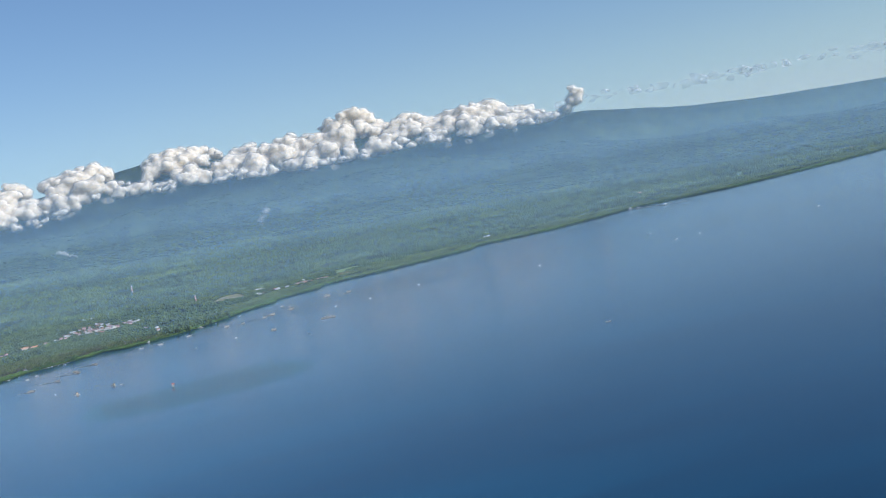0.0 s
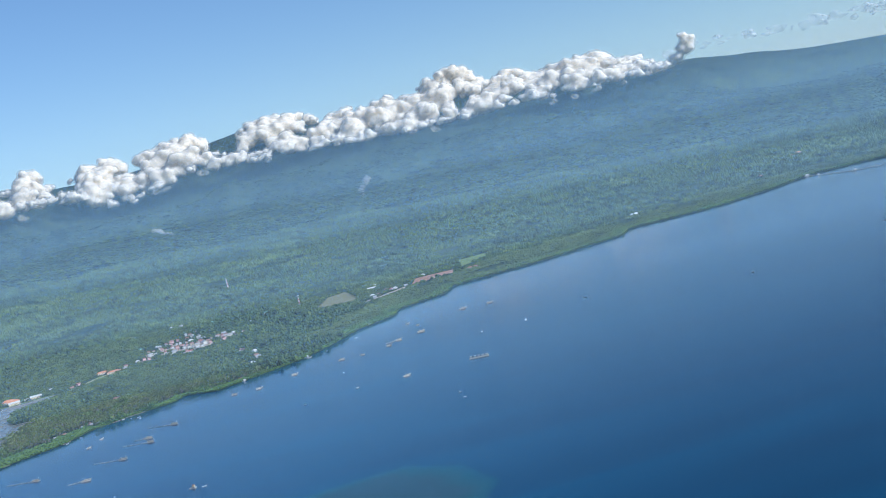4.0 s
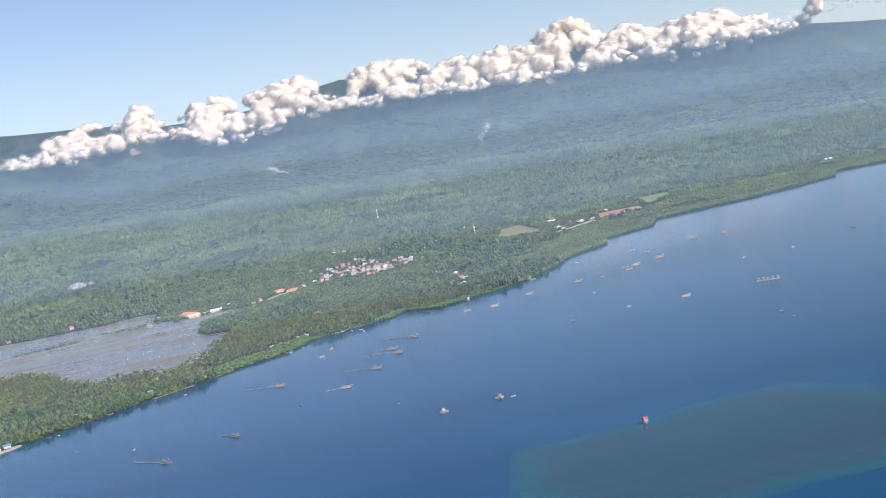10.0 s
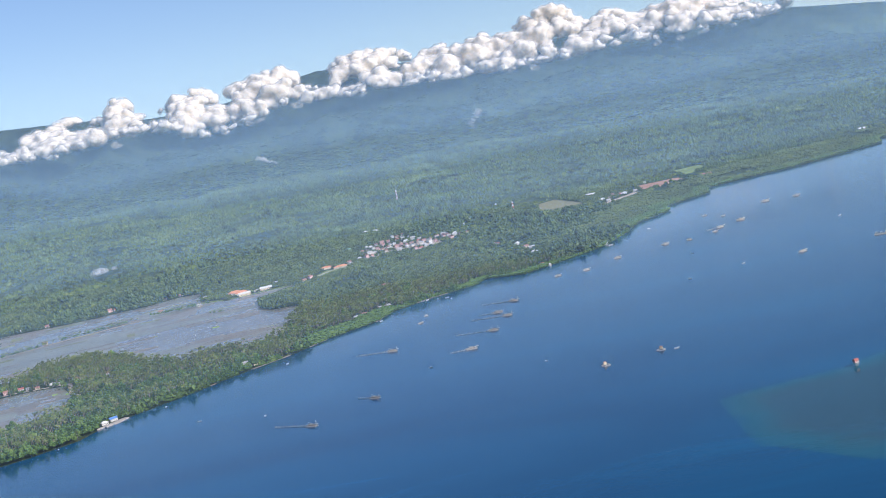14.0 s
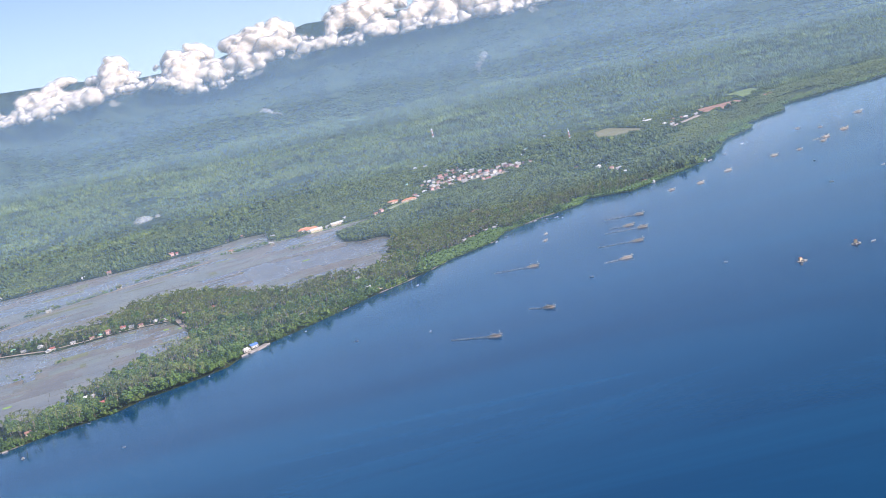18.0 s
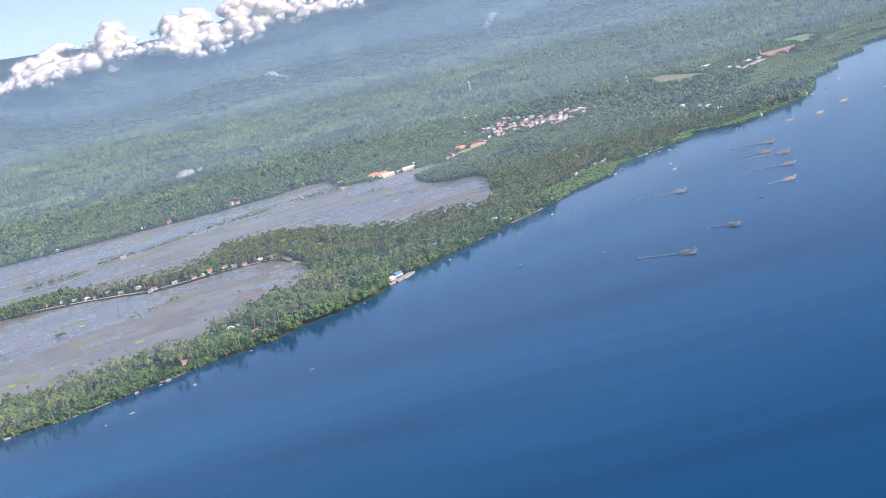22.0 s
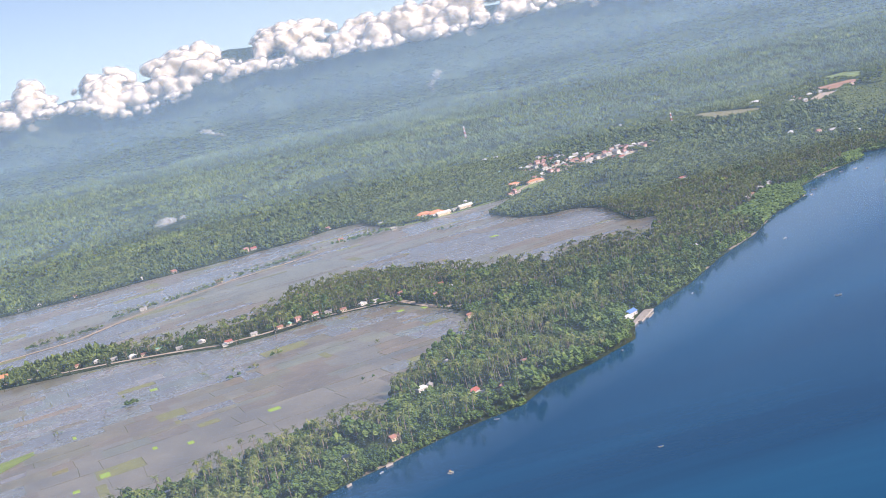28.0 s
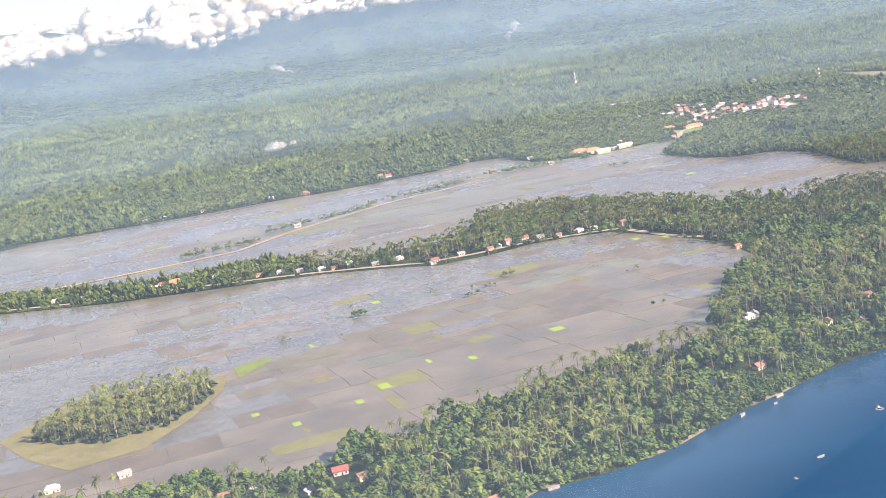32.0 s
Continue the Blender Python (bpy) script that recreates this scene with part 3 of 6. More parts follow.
for kind, x, y, turn in [("grey", 0.44, 8.76, 20), ("rust", 0.48, 8.7, 10), ("white", 0.64, 8.38, 60), ("rust", 0.7, 8.04, 30), ("grey", 0.74, 7.9, 10), ("white", 0.74, 7.52, 40), ("red", 0.76, 6.72, 30), ("grey", 0.8, 6.62, 60),
                         ("white", 1.24, 7.14, 40), ("grey", 1.2, 7.12, 10), ("red", -0.40, 7.41, 30), ("rust", -0.37, 7.43, 100), ("grey", -0.28, 6.24, 50), ("grey", -0.33, 6.2, 20), ("rust", -0.31, 6.3, 80), ("grey", -0.25, 6.3, 40), ("grey", -0.47, 5.99, 40),
                         ("rust", -0.42, 6.05, 10), ("school", -1.13, 9.71, 24), ("school", -0.97, 9.56, 14), ("rust", -0.93, 9.89, 20), ("grey", -0.9, 9.72, 80), ("rust", -1.24, 9.02, 30), ("pink", -1.2, 9.1, 60), ("shed", -1.58, 8.98, 18), ("grey", -1.66, 8.95, 20),
                         ("grey", -1.55, 9.34, 60), ("hall", -1.88, 9.08, 22), ("hall", -1.8, 8.98, 22), ("shed", -1.75, 8.86, 22), ("white", 1.6, 12.26, 20), ("shed", 1.58, 11.9, 15), ("white", 1.62, 11.0, 30), ("grey", 1.66, 10.78, 20), ("rust", 1.76, 11.35, 15), ("red", 1.83, 11.24, 70),
                         ("white", 1.88, 11.25, 20), ("rust", 1.7, 11.0, 20), ("red", 2.76, 11.5, 20), ("red", 2.83, 11.5, 20), ("grey", 2.0, 11.3, 20), ("white", 2.2, 12.1, 20), ("rust", 2.35, 11.4, 20),
                         # the road between the fields
                         ("red", -2.97, 5.65, 15), ("white", -2.98, 5.60, 100), ("pink", -2.66, 5.76, 30), ("red", -2.585, 5.82, 20), ("green", -2.7, 5.72, 80), ("rust", -2.45, 5.74, 20), ("grey", -2.3, 5.75, 20), ("rust", -2.04, 5.5, 50), ("grey", -1.97, 5.3, 70), ("red", -2.0, 5.75, 20), ("white", -1.96, 5.6, 10),
                         ("grey", -2.86, 5.70, 20), ("rust", -2.74, 5.69, 30), ("pink", -2.18, 5.72, 30), ("grey", -2.52, 5.78, 10), ("white", -2.36, 5.76, 40), ("rust", -3.4, 5.92, 20), ("white", -3.46, 5.95, 30), ("grey", -3.22, 5.84, 10), ("rust", -3.86, 6.1, 20), ("hall", -4.16, 6.3, 16), ("grey", -4.6, 6.36, 20), ("white", -4.75, 6.4, 20),
                         ("white", -3.65, 6.07, 15), ("rust", -3.75, 6.09, 20), ("grey", -3.56, 6.02, 20), ("green", -3.34, 5.98, 30), ("red", -4.23, 6.34, 20), ("white", -4.24, 6.27, 15), ("rust", -4.29, 6.33, 60), ("grey", -4.47, 6.35, 20), ("grey", -3.98, 6.27, 30), ("white", -3.12, 5.86, 30),
                         # the palm shore
                         ("white", -2.19, 3.85, 30), ("grey", -2.165, 3.87, 80), ("red", -2.05, 3.66, 40), ("rust", -1.97, 3.63, 60), ("grey", -2.02, 3.62, 10), ("rust", -2.29, 3.40, 30), ("grey", -2.42, 3.33, 50), ("rust", -1.87, 3.86, 20), ("grey", -2.1, 4.12, 40), ("rust", -1.95, 4.82, 30),
                         ("villa", -3.39, 2.99, 50), ("rust", -3.34, 3.01, 20), ("rust", -3.21, 2.87, 45), ("red", -2.97, 2.84, 50), ("rust", -2.93, 2.87, 30), ("rust", -3.18, 3.13, 30), ("red", -3.23, 3.19, 10), ("grey", -3.29, 3.1, 60), ("pink", -3.46, 3.13, 20), ("grey", -3.41, 3.17, 70), ("grey", -3.74, 3.44, 30), ("white", -3.9, 3.42, 20),
                         ("white", -1.09, 5.48, 30), ("grey", -1.0, 5.05, 30), ("rust", -0.93, 4.95, 60), ("blue", -1.475, 4.14, 40), ("white", -1.5, 4.08, 40), ("grey", -1.31, 4.7, 20), ("rust", -1.6, 4.6, 10),
                         # the foot of the slope
                         ("white", -4.1, 9.78, 10), ("rust", -3.84, 9.74, 20), ("rust", -3.82, 9.66, 30), ("red", -3.22, 9.92, 20), ("rust", -3.15, 9.95, 20), ("pink", -3.28, 9.9, 40), ("red", -2.55, 10.25, 20), ("rust", -2.75, 9.95, 15), ("rust", -2.62, 10.05, 40), ("grey", -5.03, 9.72, 10), ("white", -4.9, 9.72, 60), ("rust", -4.6, 9.72, 20),
                         ("rust", -2.25, 9.95, 20), ("grey", -2.2, 9.3, 20), ("rust", -2.5, 8.86, 20), ("grey", -2.12, 8.72, 20), ("rust", -3.3, 8.2, 20), ("grey", -3.72, 7.72, 20),
                         # far along the shore
                         ("shed", -3.38, 28.9, 10), ("shed", 5.07, 13.45, 30), ("white", 6.12, 14.1, 30), ("red", 7.2, 14.86, 20), ("red", 8.65, 18.0, 20), ("hall", 8.8, 18.2, 20), ("shed", 13.68, 19.5, 20), ("hall", 13.5, 18.8, 20), ("white", 12.14, 17.9, 30), ("shed", 15.6, 18.8, 20), ("white", 7.25, 12.95, 20)]:
    settle(kind, x, y, turn, 1.0 if y < 7.5 else 1.4)

# ---- roads, yards and bare ground ----
def ribbon(name, line, width, mat, label, lift=0.012, category="road"):
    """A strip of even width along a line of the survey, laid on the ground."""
    p = np.array(line, float)
    seg = np.r_[0, np.cumsum(np.hypot(*np.diff(p, axis=0).T))]
    s = np.arange(0, seg[-1], 0.05)
    x, y = np.interp(s, seg, p[:, 0]), np.interp(s, seg, p[:, 1])
    tx, ty = np.gradient(x), np.gradient(y)
    k = np.hypot(tx, ty)
    rows = []
    for side in (-0.5, 0.0, 0.5):
        a, b = (x - ty / k * width * side) * U, (y + tx / k * width * side) * U
        rows.append(np.stack([a, b, np.maximum(ground_z(a, b), 0.13) + lift], -1))
    co = np.stack(rows, 0).reshape(-1, 3)
    ob = new(name, mesh_of(name, co, grid_faces(3, len(s))[:, ::-1], [mat], True))
    for q in range(0, len(s)):
        SPOTS.append((x[q], y[q], width * 0.7))
    return tagged(ob, label, category, kind="structure")


def patch(name, poly, mat, label, lift=0.01, category="field", bare=True):
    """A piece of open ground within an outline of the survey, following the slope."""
    p = np.array(poly, float)
    n = 14
    lo, hi = p.min(0), p.max(0)
    gx_, gy_ = np.meshgrid(np.linspace(lo[0], hi[0], n * 3), np.linspace(lo[1], hi[1], n * 3))
    ins = inside(poly, gx_, gy_)
    fs = grid_faces(n * 3, n * 3)
    fs = fs[ins.ravel()[fs].all(1)]
    a, b = gx_.ravel() * U, gy_.ravel() * U
    if bare:
        OPEN.append(poly)
    me = mesh_of(name, np.stack([a, b, ground_z(a, b) + lift], -1), fs, [mat], True)
    return tagged(new(name, me), label, category, kind="structure")


OPEN = [FIELD_NEAR, FIELD_FAR]
ribbon("road_strip", [(-1.92, 5.06), (-2.06, 5.24), (-2.21, 5.66), (-2.39, 5.69), (-2.59, 5.72), (-2.8, 5.66), (-3.02, 5.66), (-3.26, 5.8), (-3.47, 5.9), (-3.66, 5.98), (-3.79, 6.02), (-4.0, 6.1), (-4.26, 6.17), (-4.6, 6.25), (-5.4, 6.6)], 0.03, EARTH, "pale dirt road between flooded fields", 0.1)
for x, y, r_ in list(SPOTS[-70:]):
    if fbm(np.array([x * 7.0]), np.array([y * 7.0]), 2)[0] > 0.42:
        SPOTS.append((x + 0.01, y - 0.03, 0.03))
        SPOTS.append((x + 0.02, y - 0.07, 0.022))
ribbon("road_causeway", [(-2.6, 8.5), (-2.9, 8.28), (-3.18, 8.15), (-3.55, 7.75), (-3.76, 7.5), (-3.98, 7.1), (-4.3, 7.0), (-4.8, 6.9), (-5.6, 6.9)], 0.045, EARTH, "narrow earth causeway across the flooded plain", 0.12)
ribbon("road_coast", [(-1.2, 9.0), (-1.1, 9.4), (-0.85, 9.85), (-0.55, 10.15), (-0.2, 10.15), (0.2, 10.35), (0.8, 10.6), (1.4, 10.5), (2.0, 11.0), (2.6, 11.6)], 0.03, EARTH, "pale coastal road through the town")
ribbon("road_bank", [(-2.2, 8.95), (-1.9, 8.82), (-1.6, 8.85), (-1.35, 8.95), (-1.2, 9.0)], 0.07, GREEN_GRASS, "green grassy bank beside the flooded plain", 0.03)
patch("tan_field", [(1.0, 12.32), (1.22, 12.53), (1.42, 11.48), (1.45, 10.85), (1.1, 10.8), (0.95, 11.12)], DRY_GRASS, "dry tan clearing in the coastal woods")
patch("airstrip", [(1.5, 10.5), (1.98, 11.25), (2.08, 11.0), (1.62, 10.25)], EARTH, "pale cleared strip along the coast road")
patch("red_clearing", [(2.1, 12.0), (2.57, 12.0), (2.58, 11.25), (2.06, 11.15)], RED_SOIL, "cleared field of bare reddish soil")
patch("lawn", [(2.67, 13.2), (3.06, 13.3), (3.03, 12.6), (2.68, 12.1)], GREEN_GRASS, "mown green field in the woods")
patch("town_yard", [(-0.85, 10.0), (-0.7, 11.0), (-0.3, 10.75), (0.12, 10.5), (0.0, 10.05), (-0.3, 9.75), (-0.6, 9.9)], EARTH, "bare earth yards between town houses", bare=False)
patch("school_yard", [(-1.2, 9.2), (-1.12, 9.62), (-0.95, 9.5), (-0.85, 9.45), (-0.95, 9.2), (-1.1, 9.0)], GREEN_GRASS, "school yard of worn grass")

# ---- woods ----
def blob(seed, rings, n=6):
    """A lumpy low crown: corners and triangles, one unit wide and high."""
    r = np.random.default_rng(seed)
    co, fa = [(r.uniform(-0.1, 0.1), r.uniform(-0.1, 0.1), 1.0)], []
    for k in range(rings):
        a = (k + 1.0) / rings * 1.9
        for j in range(n):
            w = (j + 0.5 * (k % 2) + r.uniform(-0.2, 0.2)) / n * 2 * np.pi
            s = r.uniform(0.62, 1.18) * 0.5
            co.append((np.sin(a) * np.cos(w) * s, np.sin(a) * np.sin(w) * s, 0.42 + 0.5 * np.cos(a) * r.uniform(0.7, 1.25)))
    for j in range(n):
        fa.append((0, 1 + j, 1 + (j + 1) % n))
        for k in range(rings - 1):
            a, b = 1 + k * n + j, 1 + k * n + (j + 1) % n
            c, d = a + n, b + n
            fa += [(a, c, d), (a, d, b)] if k % 2 == 0 else [(a, c, b), (b, c, d)]
    return np.array(co, float), np.array(fa)


def joined(pieces):
    cos, fas, base = [], [], 0
    for co, fa in pieces:
        cos.append(co), fas.append(fa + base)
        base += len(co)
    return np.concatenate(cos), np.concatenate(fas)


def leafy(seed, clumps=6, fine=1.0):
    """A broad crown of several ragged clumps with gaps between."""
    r = np.random.default_rng(seed)
    out = []
    for k in range(clumps):
        co, fa = blob(seed * 31 + k, 2, 5)
        w, s = 2 * np.pi * k / (clumps - 1) + r.uniform(-0.4, 0.4), r.uniform(0.42, 0.62) * fine
        d = 0.0 if k == 0 else r.uniform(0.22, 0.34) if fine == 1 else r.uniform(0.12, 0.42)
        co = (co - (0, 0, 0.4)) * (s, s, s * 0.85) + (np.cos(w) * d, np.sin(w) * d, (0.72 if k == 0 else r.uniform(0.35, 0.6)))
        out.append((co, fa))
    return joined(out)


def fronds(seed, count=14, cuts=2, plain_=False):
    """The crown of a coconut palm: arching, folded fronds about the top of the stem."""
    r = np.random.default_rng(seed)
    co, fa = [], []
    for k in range(count):
        w = 2 * np.pi * (k + r.uniform(-0.25, 0.25)) / count
        rise, reach = r.uniform(-0.7, 1.7), r.uniform(0.75, 1.1)
        out, side = np.array([np.cos(w), np.sin(w)]), np.array([-np.sin(w), np.cos(w)])
        base = len(co)
        for i in range(cuts + 1):
            s = i / cuts
            d, z = 0.5 * reach * s, 0.36 * (rise * s - 0.95 * s * s)
            half = 0.07 * (0.35 + 1.5 * s * (1 - s) * 1.6) * (1.0 if i < cuts else 0.15)
            c = out * d
            for q, dz in ((-1, -0.5), (0, 0.0), (1, -0.5)):
                co.append((*(c + side * half * q), z + dz * half))
        if plain_:
            fa += [(base, base + 4, 1), (1, base + 4, base + 2)]
            co[base], co[base + 2] = (*(out * 0.24 - side * 0.062), -0.03), (*(out * 0.24 + side * 0.062), -0.03)
            continue
        for i in range(cuts):
            a = base + 3 * i
            heart = 1 if i == 0 else a + 1
            fa += [(a, a + 3, a + 4), (a, a + 4, heart), (heart, a + 4, a + 5), (heart, a + 5, a + 2)]
    return np.array(co), np.array(fa)


def stem(seed):
    r = np.random.default_rng(seed)
    bend, w = r.uniform(0.02, 0.12), r.uniform(0, 6.28)
    co, fa = [], []
    for i in range(3):
        s = i / 2
        for j in range(4):
            a = j * np.pi / 2
            rad = 0.022 * (1 - 0.45 * s)
            co.append((np.cos(w) * bend * (s * s - 1) + np.cos(a) * rad, np.sin(w) * bend * (s * s - 1) + np.sin(a) * rad, s))
    for i in range(2):
        for j in range(4):
            a, b = 4 * i + j, 4 * i + (j + 1) % 4
            fa += [(a, b, b + 4), (a, b + 4, a + 4)]
    return np.array(co), np.array(fa)


def strewn(name, templates, xy, size, height, mats, z=None, smooth_shade=False, turn=None, pick=None):
    """Templates set down at many places, joined into one mesh."""
    turn = rng.uniform(0, 2 * np.pi, len(xy)) if turn is None else turn
    pick = rng.integers(0, len(templates), len(xy)) if pick is None else pick
    z = ground_z(xy[:, 0], xy[:, 1]) if z is None else z
    cos, fas, base = [], [], 0
    for k, (co, fa) in enumerate(templates):
        i = np.nonzero(pick == k)[0]
        c, s = np.cos(turn[i])[:, None], np.sin(turn[i])[:, None]
        out = np.stack([(co[:, 0] * c - co[:, 1] * s) * size[i, None] + xy[i, :1], (co[:, 0] * s + co[:, 1] * c) * size[i, None] + xy[i, 1:], co[:, 2] * height[i, None] + z[i, None]], -1)
        cos.append(out.reshape(-1, 3))
        fas.append((fa[None] + (np.arange(len(i)) * len(co))[:, None, None]).reshape(-1, 3) + base)
        base += len(i) * len(co)
    return new(name, mesh_of(name, np.concatenate(cos), np.concatenate(fas), mats, smooth_shade))


EYE = np.array([-0.4, -1.2])          # below the middle of the flight: how dense the woods are drawn


def free(p, margin=0.0):
    """Which places are on dry, open land that is not built on."""
    u, v = shore_uv(p[:, 0] * U, p[:, 1] * U)
    keep = v > 0.003 + margin
    for poly in OPEN:
        keep &= ~inside(poly, p[:, 0], p[:, 1])
    spots = np.array(SPOTS)
    for lo in range(0, len(p), 20000):
        q = p[lo:lo + 20000]
        near = np.zeros(len(q), bool)
        for x, y, r in spots:
            near |= (np.abs(q[:, 0] - x) < r) & (np.abs(q[:, 1] - y) < r)
        keep[lo:lo + 20000] &= ~near
    return keep


def close_by(p):
    """The stretch whose trees are drawn one by one: the palm shore and the strip between the fields."""
    u, v = shore_uv(p[:, 0] * U, p[:, 1] * U)
    return (u < 5.3) & (p[:, 1] < 7.0) & (p[:, 0] > -5.2) & (v < 3.0)


def wood_points(near, far, gap, grow, azlo=-36, azhi=50):
    """Jittered places between two distances, thinning with the distance."""
    out, d = [], near
    while d < far:
        step = gap * max(1.0, d / grow)
        a = np.arange(np.radians(azlo), np.radians(azhi), step / d)
        a = a + rng.uniform(-0.5, 0.5, len(a)) * step / d
        dd = d + rng.uniform(-0.6, 0.6, len(a)) * step
        out.append(np.stack([EYE[0] + dd * np.sin(a), EYE[1] + dd * np.cos(a), np.full(len(a), step)], -1))
        d += step
    return np.concatenate(out)


def mangrove_belt(p):
    """The low olive mangrove between the coast woods and the open water."""
    u, v = shore_uv(p[:, 0] * U, p[:, 1] * U)
    wide = np.where(u > 6.5, 0.95 + 0.5 * smooth(8, 11, u), np.where((u > 3.1) & (u < 4.0), 0.24, np.where((u > 4.5) & (u < 5.15), 0.12, 0.0)))
    return v < wide * (0.55 + 0.9 * fbm(u * 1.7, v * 1.2, 3))


def mangrove_wood(name, p, mat=MANGROVE):
    w = p[:, 2] * U * rng.uniform(1.1, 1.9, len(p))
    h = np.clip(p[:, 2] * U, 1.0, 2.0) * rng.uniform(0.55, 1.0, len(p))
    tagged(strewn(name, [blob(230 + k, 2, 5) for k in range(6)], p[:, :2] * U, w, h, [mat]), "low green mangrove belt along the sea", "mangrove", kind="stuff")


wp = wood_points(5.0, 13.5, 0.017, 6.4)
wp = wp[shore_uv(wp[:, 0] * U, wp[:, 1] * U)[1] > 0.008]
wp = wp[~close_by(wp)]
wp = wp[free(wp)]
# Palm groves and broadleaf stands come in drifts
# lower, sparser growth about the town, the halls and the clearings
low = np.minimum(1.0, 0.4 + np.min([np.hypot((wp[:, 0] - x) / a, (wp[:, 1] - y) / b) for x, y, a, b in ((-0.4, 10.3, 1.5, 2.6), (-1.5, 8.9, 1.2, 1.1), (1.7, 11.2, 1.4, 1.9), (2.6, 11.9, 1.0, 1.6), (0.7, 8.0, 0.5, 0.9), (-0.4, 7.3, 0.2, 0.3))], axis=0) ** 2)
drift = fbm(wp[:, 0] * 1.1, wp[:, 1] * 0.7, 4)
glade = fbm(wp[:, 0] * 2.3 + 40, wp[:, 1] * 1.2, 3)
keep = (glade > 0.24)
wp, drift, low = wp[keep], drift[keep], low[keep]
belt = mangrove_belt(wp)
mangrove_wood("mangrove_belt", wp[belt])
wp, drift, low = wp[~belt], drift[~belt], low[~belt]
is_palm = (drift + rng.uniform(-0.12, 0.12, len(wp)) > 0.5) & (wp[:, 1] < 30)
far_size = wp[:, 2] * U
bp = ~is_palm
swell = 1 + 0.9 * (rng.uniform(0, 1, len(wp)) ** 6)
woods = strewn("broadleaf_woods", [blob(k, 2, 4) for k in range(8)], wp[bp, :2] * U, (far_size * rng.uniform(0.85, 1.35, len(wp)) * swell)[bp], (np.clip(far_size, 1.15, 3.4) * rng.uniform(0.9, 1.75, len(wp)) * swell * low)[bp], [WOODS_LEAF])
tagged(woods, "dense dark green broadleaf woods on the slope", "woods", kind="stuff")
star = [fronds(60 + k, 9, 1, True) for k in range(6)]
pz = ground_z(wp[:, 0] * U, wp[:, 1] * U) + np.clip(far_size, 1.3, 2.6) * rng.uniform(0.9, 1.5, len(wp)) * low
groves = strewn("palm_groves", star, wp[is_palm, :2] * U, (far_size * rng.uniform(1.6, 2.2, len(wp)))[is_palm], (far_size * 2.0)[is_palm], [GROVE_PALM], z=pz[is_palm])
tagged(groves, "endless coconut groves covering the coastal slope", "palm grove", kind="stuff")
is_near = is_palm & (wp[:, 1] < 13)
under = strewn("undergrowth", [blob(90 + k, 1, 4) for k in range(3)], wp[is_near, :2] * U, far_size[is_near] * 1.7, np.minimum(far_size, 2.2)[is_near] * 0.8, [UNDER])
tagged(under, "low undergrowth coloured dark green for palm shade", "undergrowth", kind="stuff")

# the middle slope, finer and finer with the distance
mp = wood_points(13.2, 31, 0.0132, 6.4, -34, 46)
mp = mp[shore_uv(mp[:, 0] * U, mp[:, 1] * U)[1] > 0.008]
mp = mp[free(mp)]
mp = mp[fbm(mp[:, 0] * 2.3 + 40, mp[:, 1] * 1.2, 3) > 0.33]
belt = mangrove_belt(mp)
mangrove_wood("mangrove_belt", mp[belt])
mp = mp[~belt]
ms, odd = mp[:, 2] * U, rng.uniform(0, 1, len(mp))
grove_m = (fbm(mp[:, 0] * 1.1, mp[:, 1] * 0.7, 4) + rng.uniform(-0.15, 0.15, len(mp)) > 0.66)
mw, mh = ms * (1.0 + 0.7 * odd + 1.0 * odd ** 8), np.clip(ms, 1.2, 2.3) * (0.38 + 0.5 * odd + 0.5 * odd ** 5) * rng.uniform(0.8, 1.2, len(mp))
tagged(strewn("slope_woods", [blob(130 + k, 1, 5) for k in range(9)], mp[~grove_m, :2] * U, mw[~grove_m], mh[~grove_m], [SLOPE_LEAF]), "dense green woods on the long slope", "woods", kind="stuff")
tagged(strewn("slope_groves", [blob(150 + k, 1, 5) for k in range(9)], mp[grove_m, :2] * U, mw[grove_m], mh[grove_m], [GROVE_PALM]), "endless coconut groves covering the slope", "palm grove", kind="stuff")

# the far slope, in clumps
fp = wood_points(31, 54, 0.030, 6.4, -34, 44)
fu, fv = shore_uv(fp[:, 0] * U, fp[:, 1] * U)
fp = fp[(fv > 0.1) & (fbm(fp[:, 0] * 0.6, fp[:, 1] * 0.35, 3) > 0.36)]
fs_ = fp[:, 2] * U
tagged(strewn("far_woods", [blob(30 + k, 2, 4) for k in range(8)], fp[:, :2] * U, fs_ * rng.uniform(0.7, 1.5, len(fp)), np.minimum(fs_, 5.0) * rng.uniform(0.4, 1.0, len(fp)), [SLOPE_LEAF]), "far woods covering the long slope", "woods", kind="stuff")

# the palm shore and the strip between the fields
cx, cy = np.meshgrid(np.arange(-5.4, 1.2, 0.0235), np.arange(1.0, 7.1, 0.0235))
cp = np.stack([cx.ravel(), cy.ravel()], -1)
cp += rng.uniform(-0.011, 0.011, cp.shape)
cu, cv = shore_uv(cp[:, 0] * U, cp[:, 1] * U)
cp = cp[close_by(cp) & (cv > 0.003) & (cu > -1.6)]
GROVE = [(-3.98, 4.22), (-3.66, 4.22), (-3.64, 4.04), (-3.72, 3.82), (-3.86, 3.74), (-4.1, 3.9)]
BANK = [(-4.1, 4.27), (-3.63, 4.27), (-3.61, 4.1), (-3.66, 3.84), (-3.74, 3.64), (-3.9, 3.56), (-4.05, 3.72), (-4.2, 3.95)]
fringe = mangrove_belt(cp)
mangrove_wood("mangrove_fringe", np.c_[cp[fringe], np.full(fringe.sum(), 0.0235)], LEAF_BRIGHT)
cp = cp[~fringe]
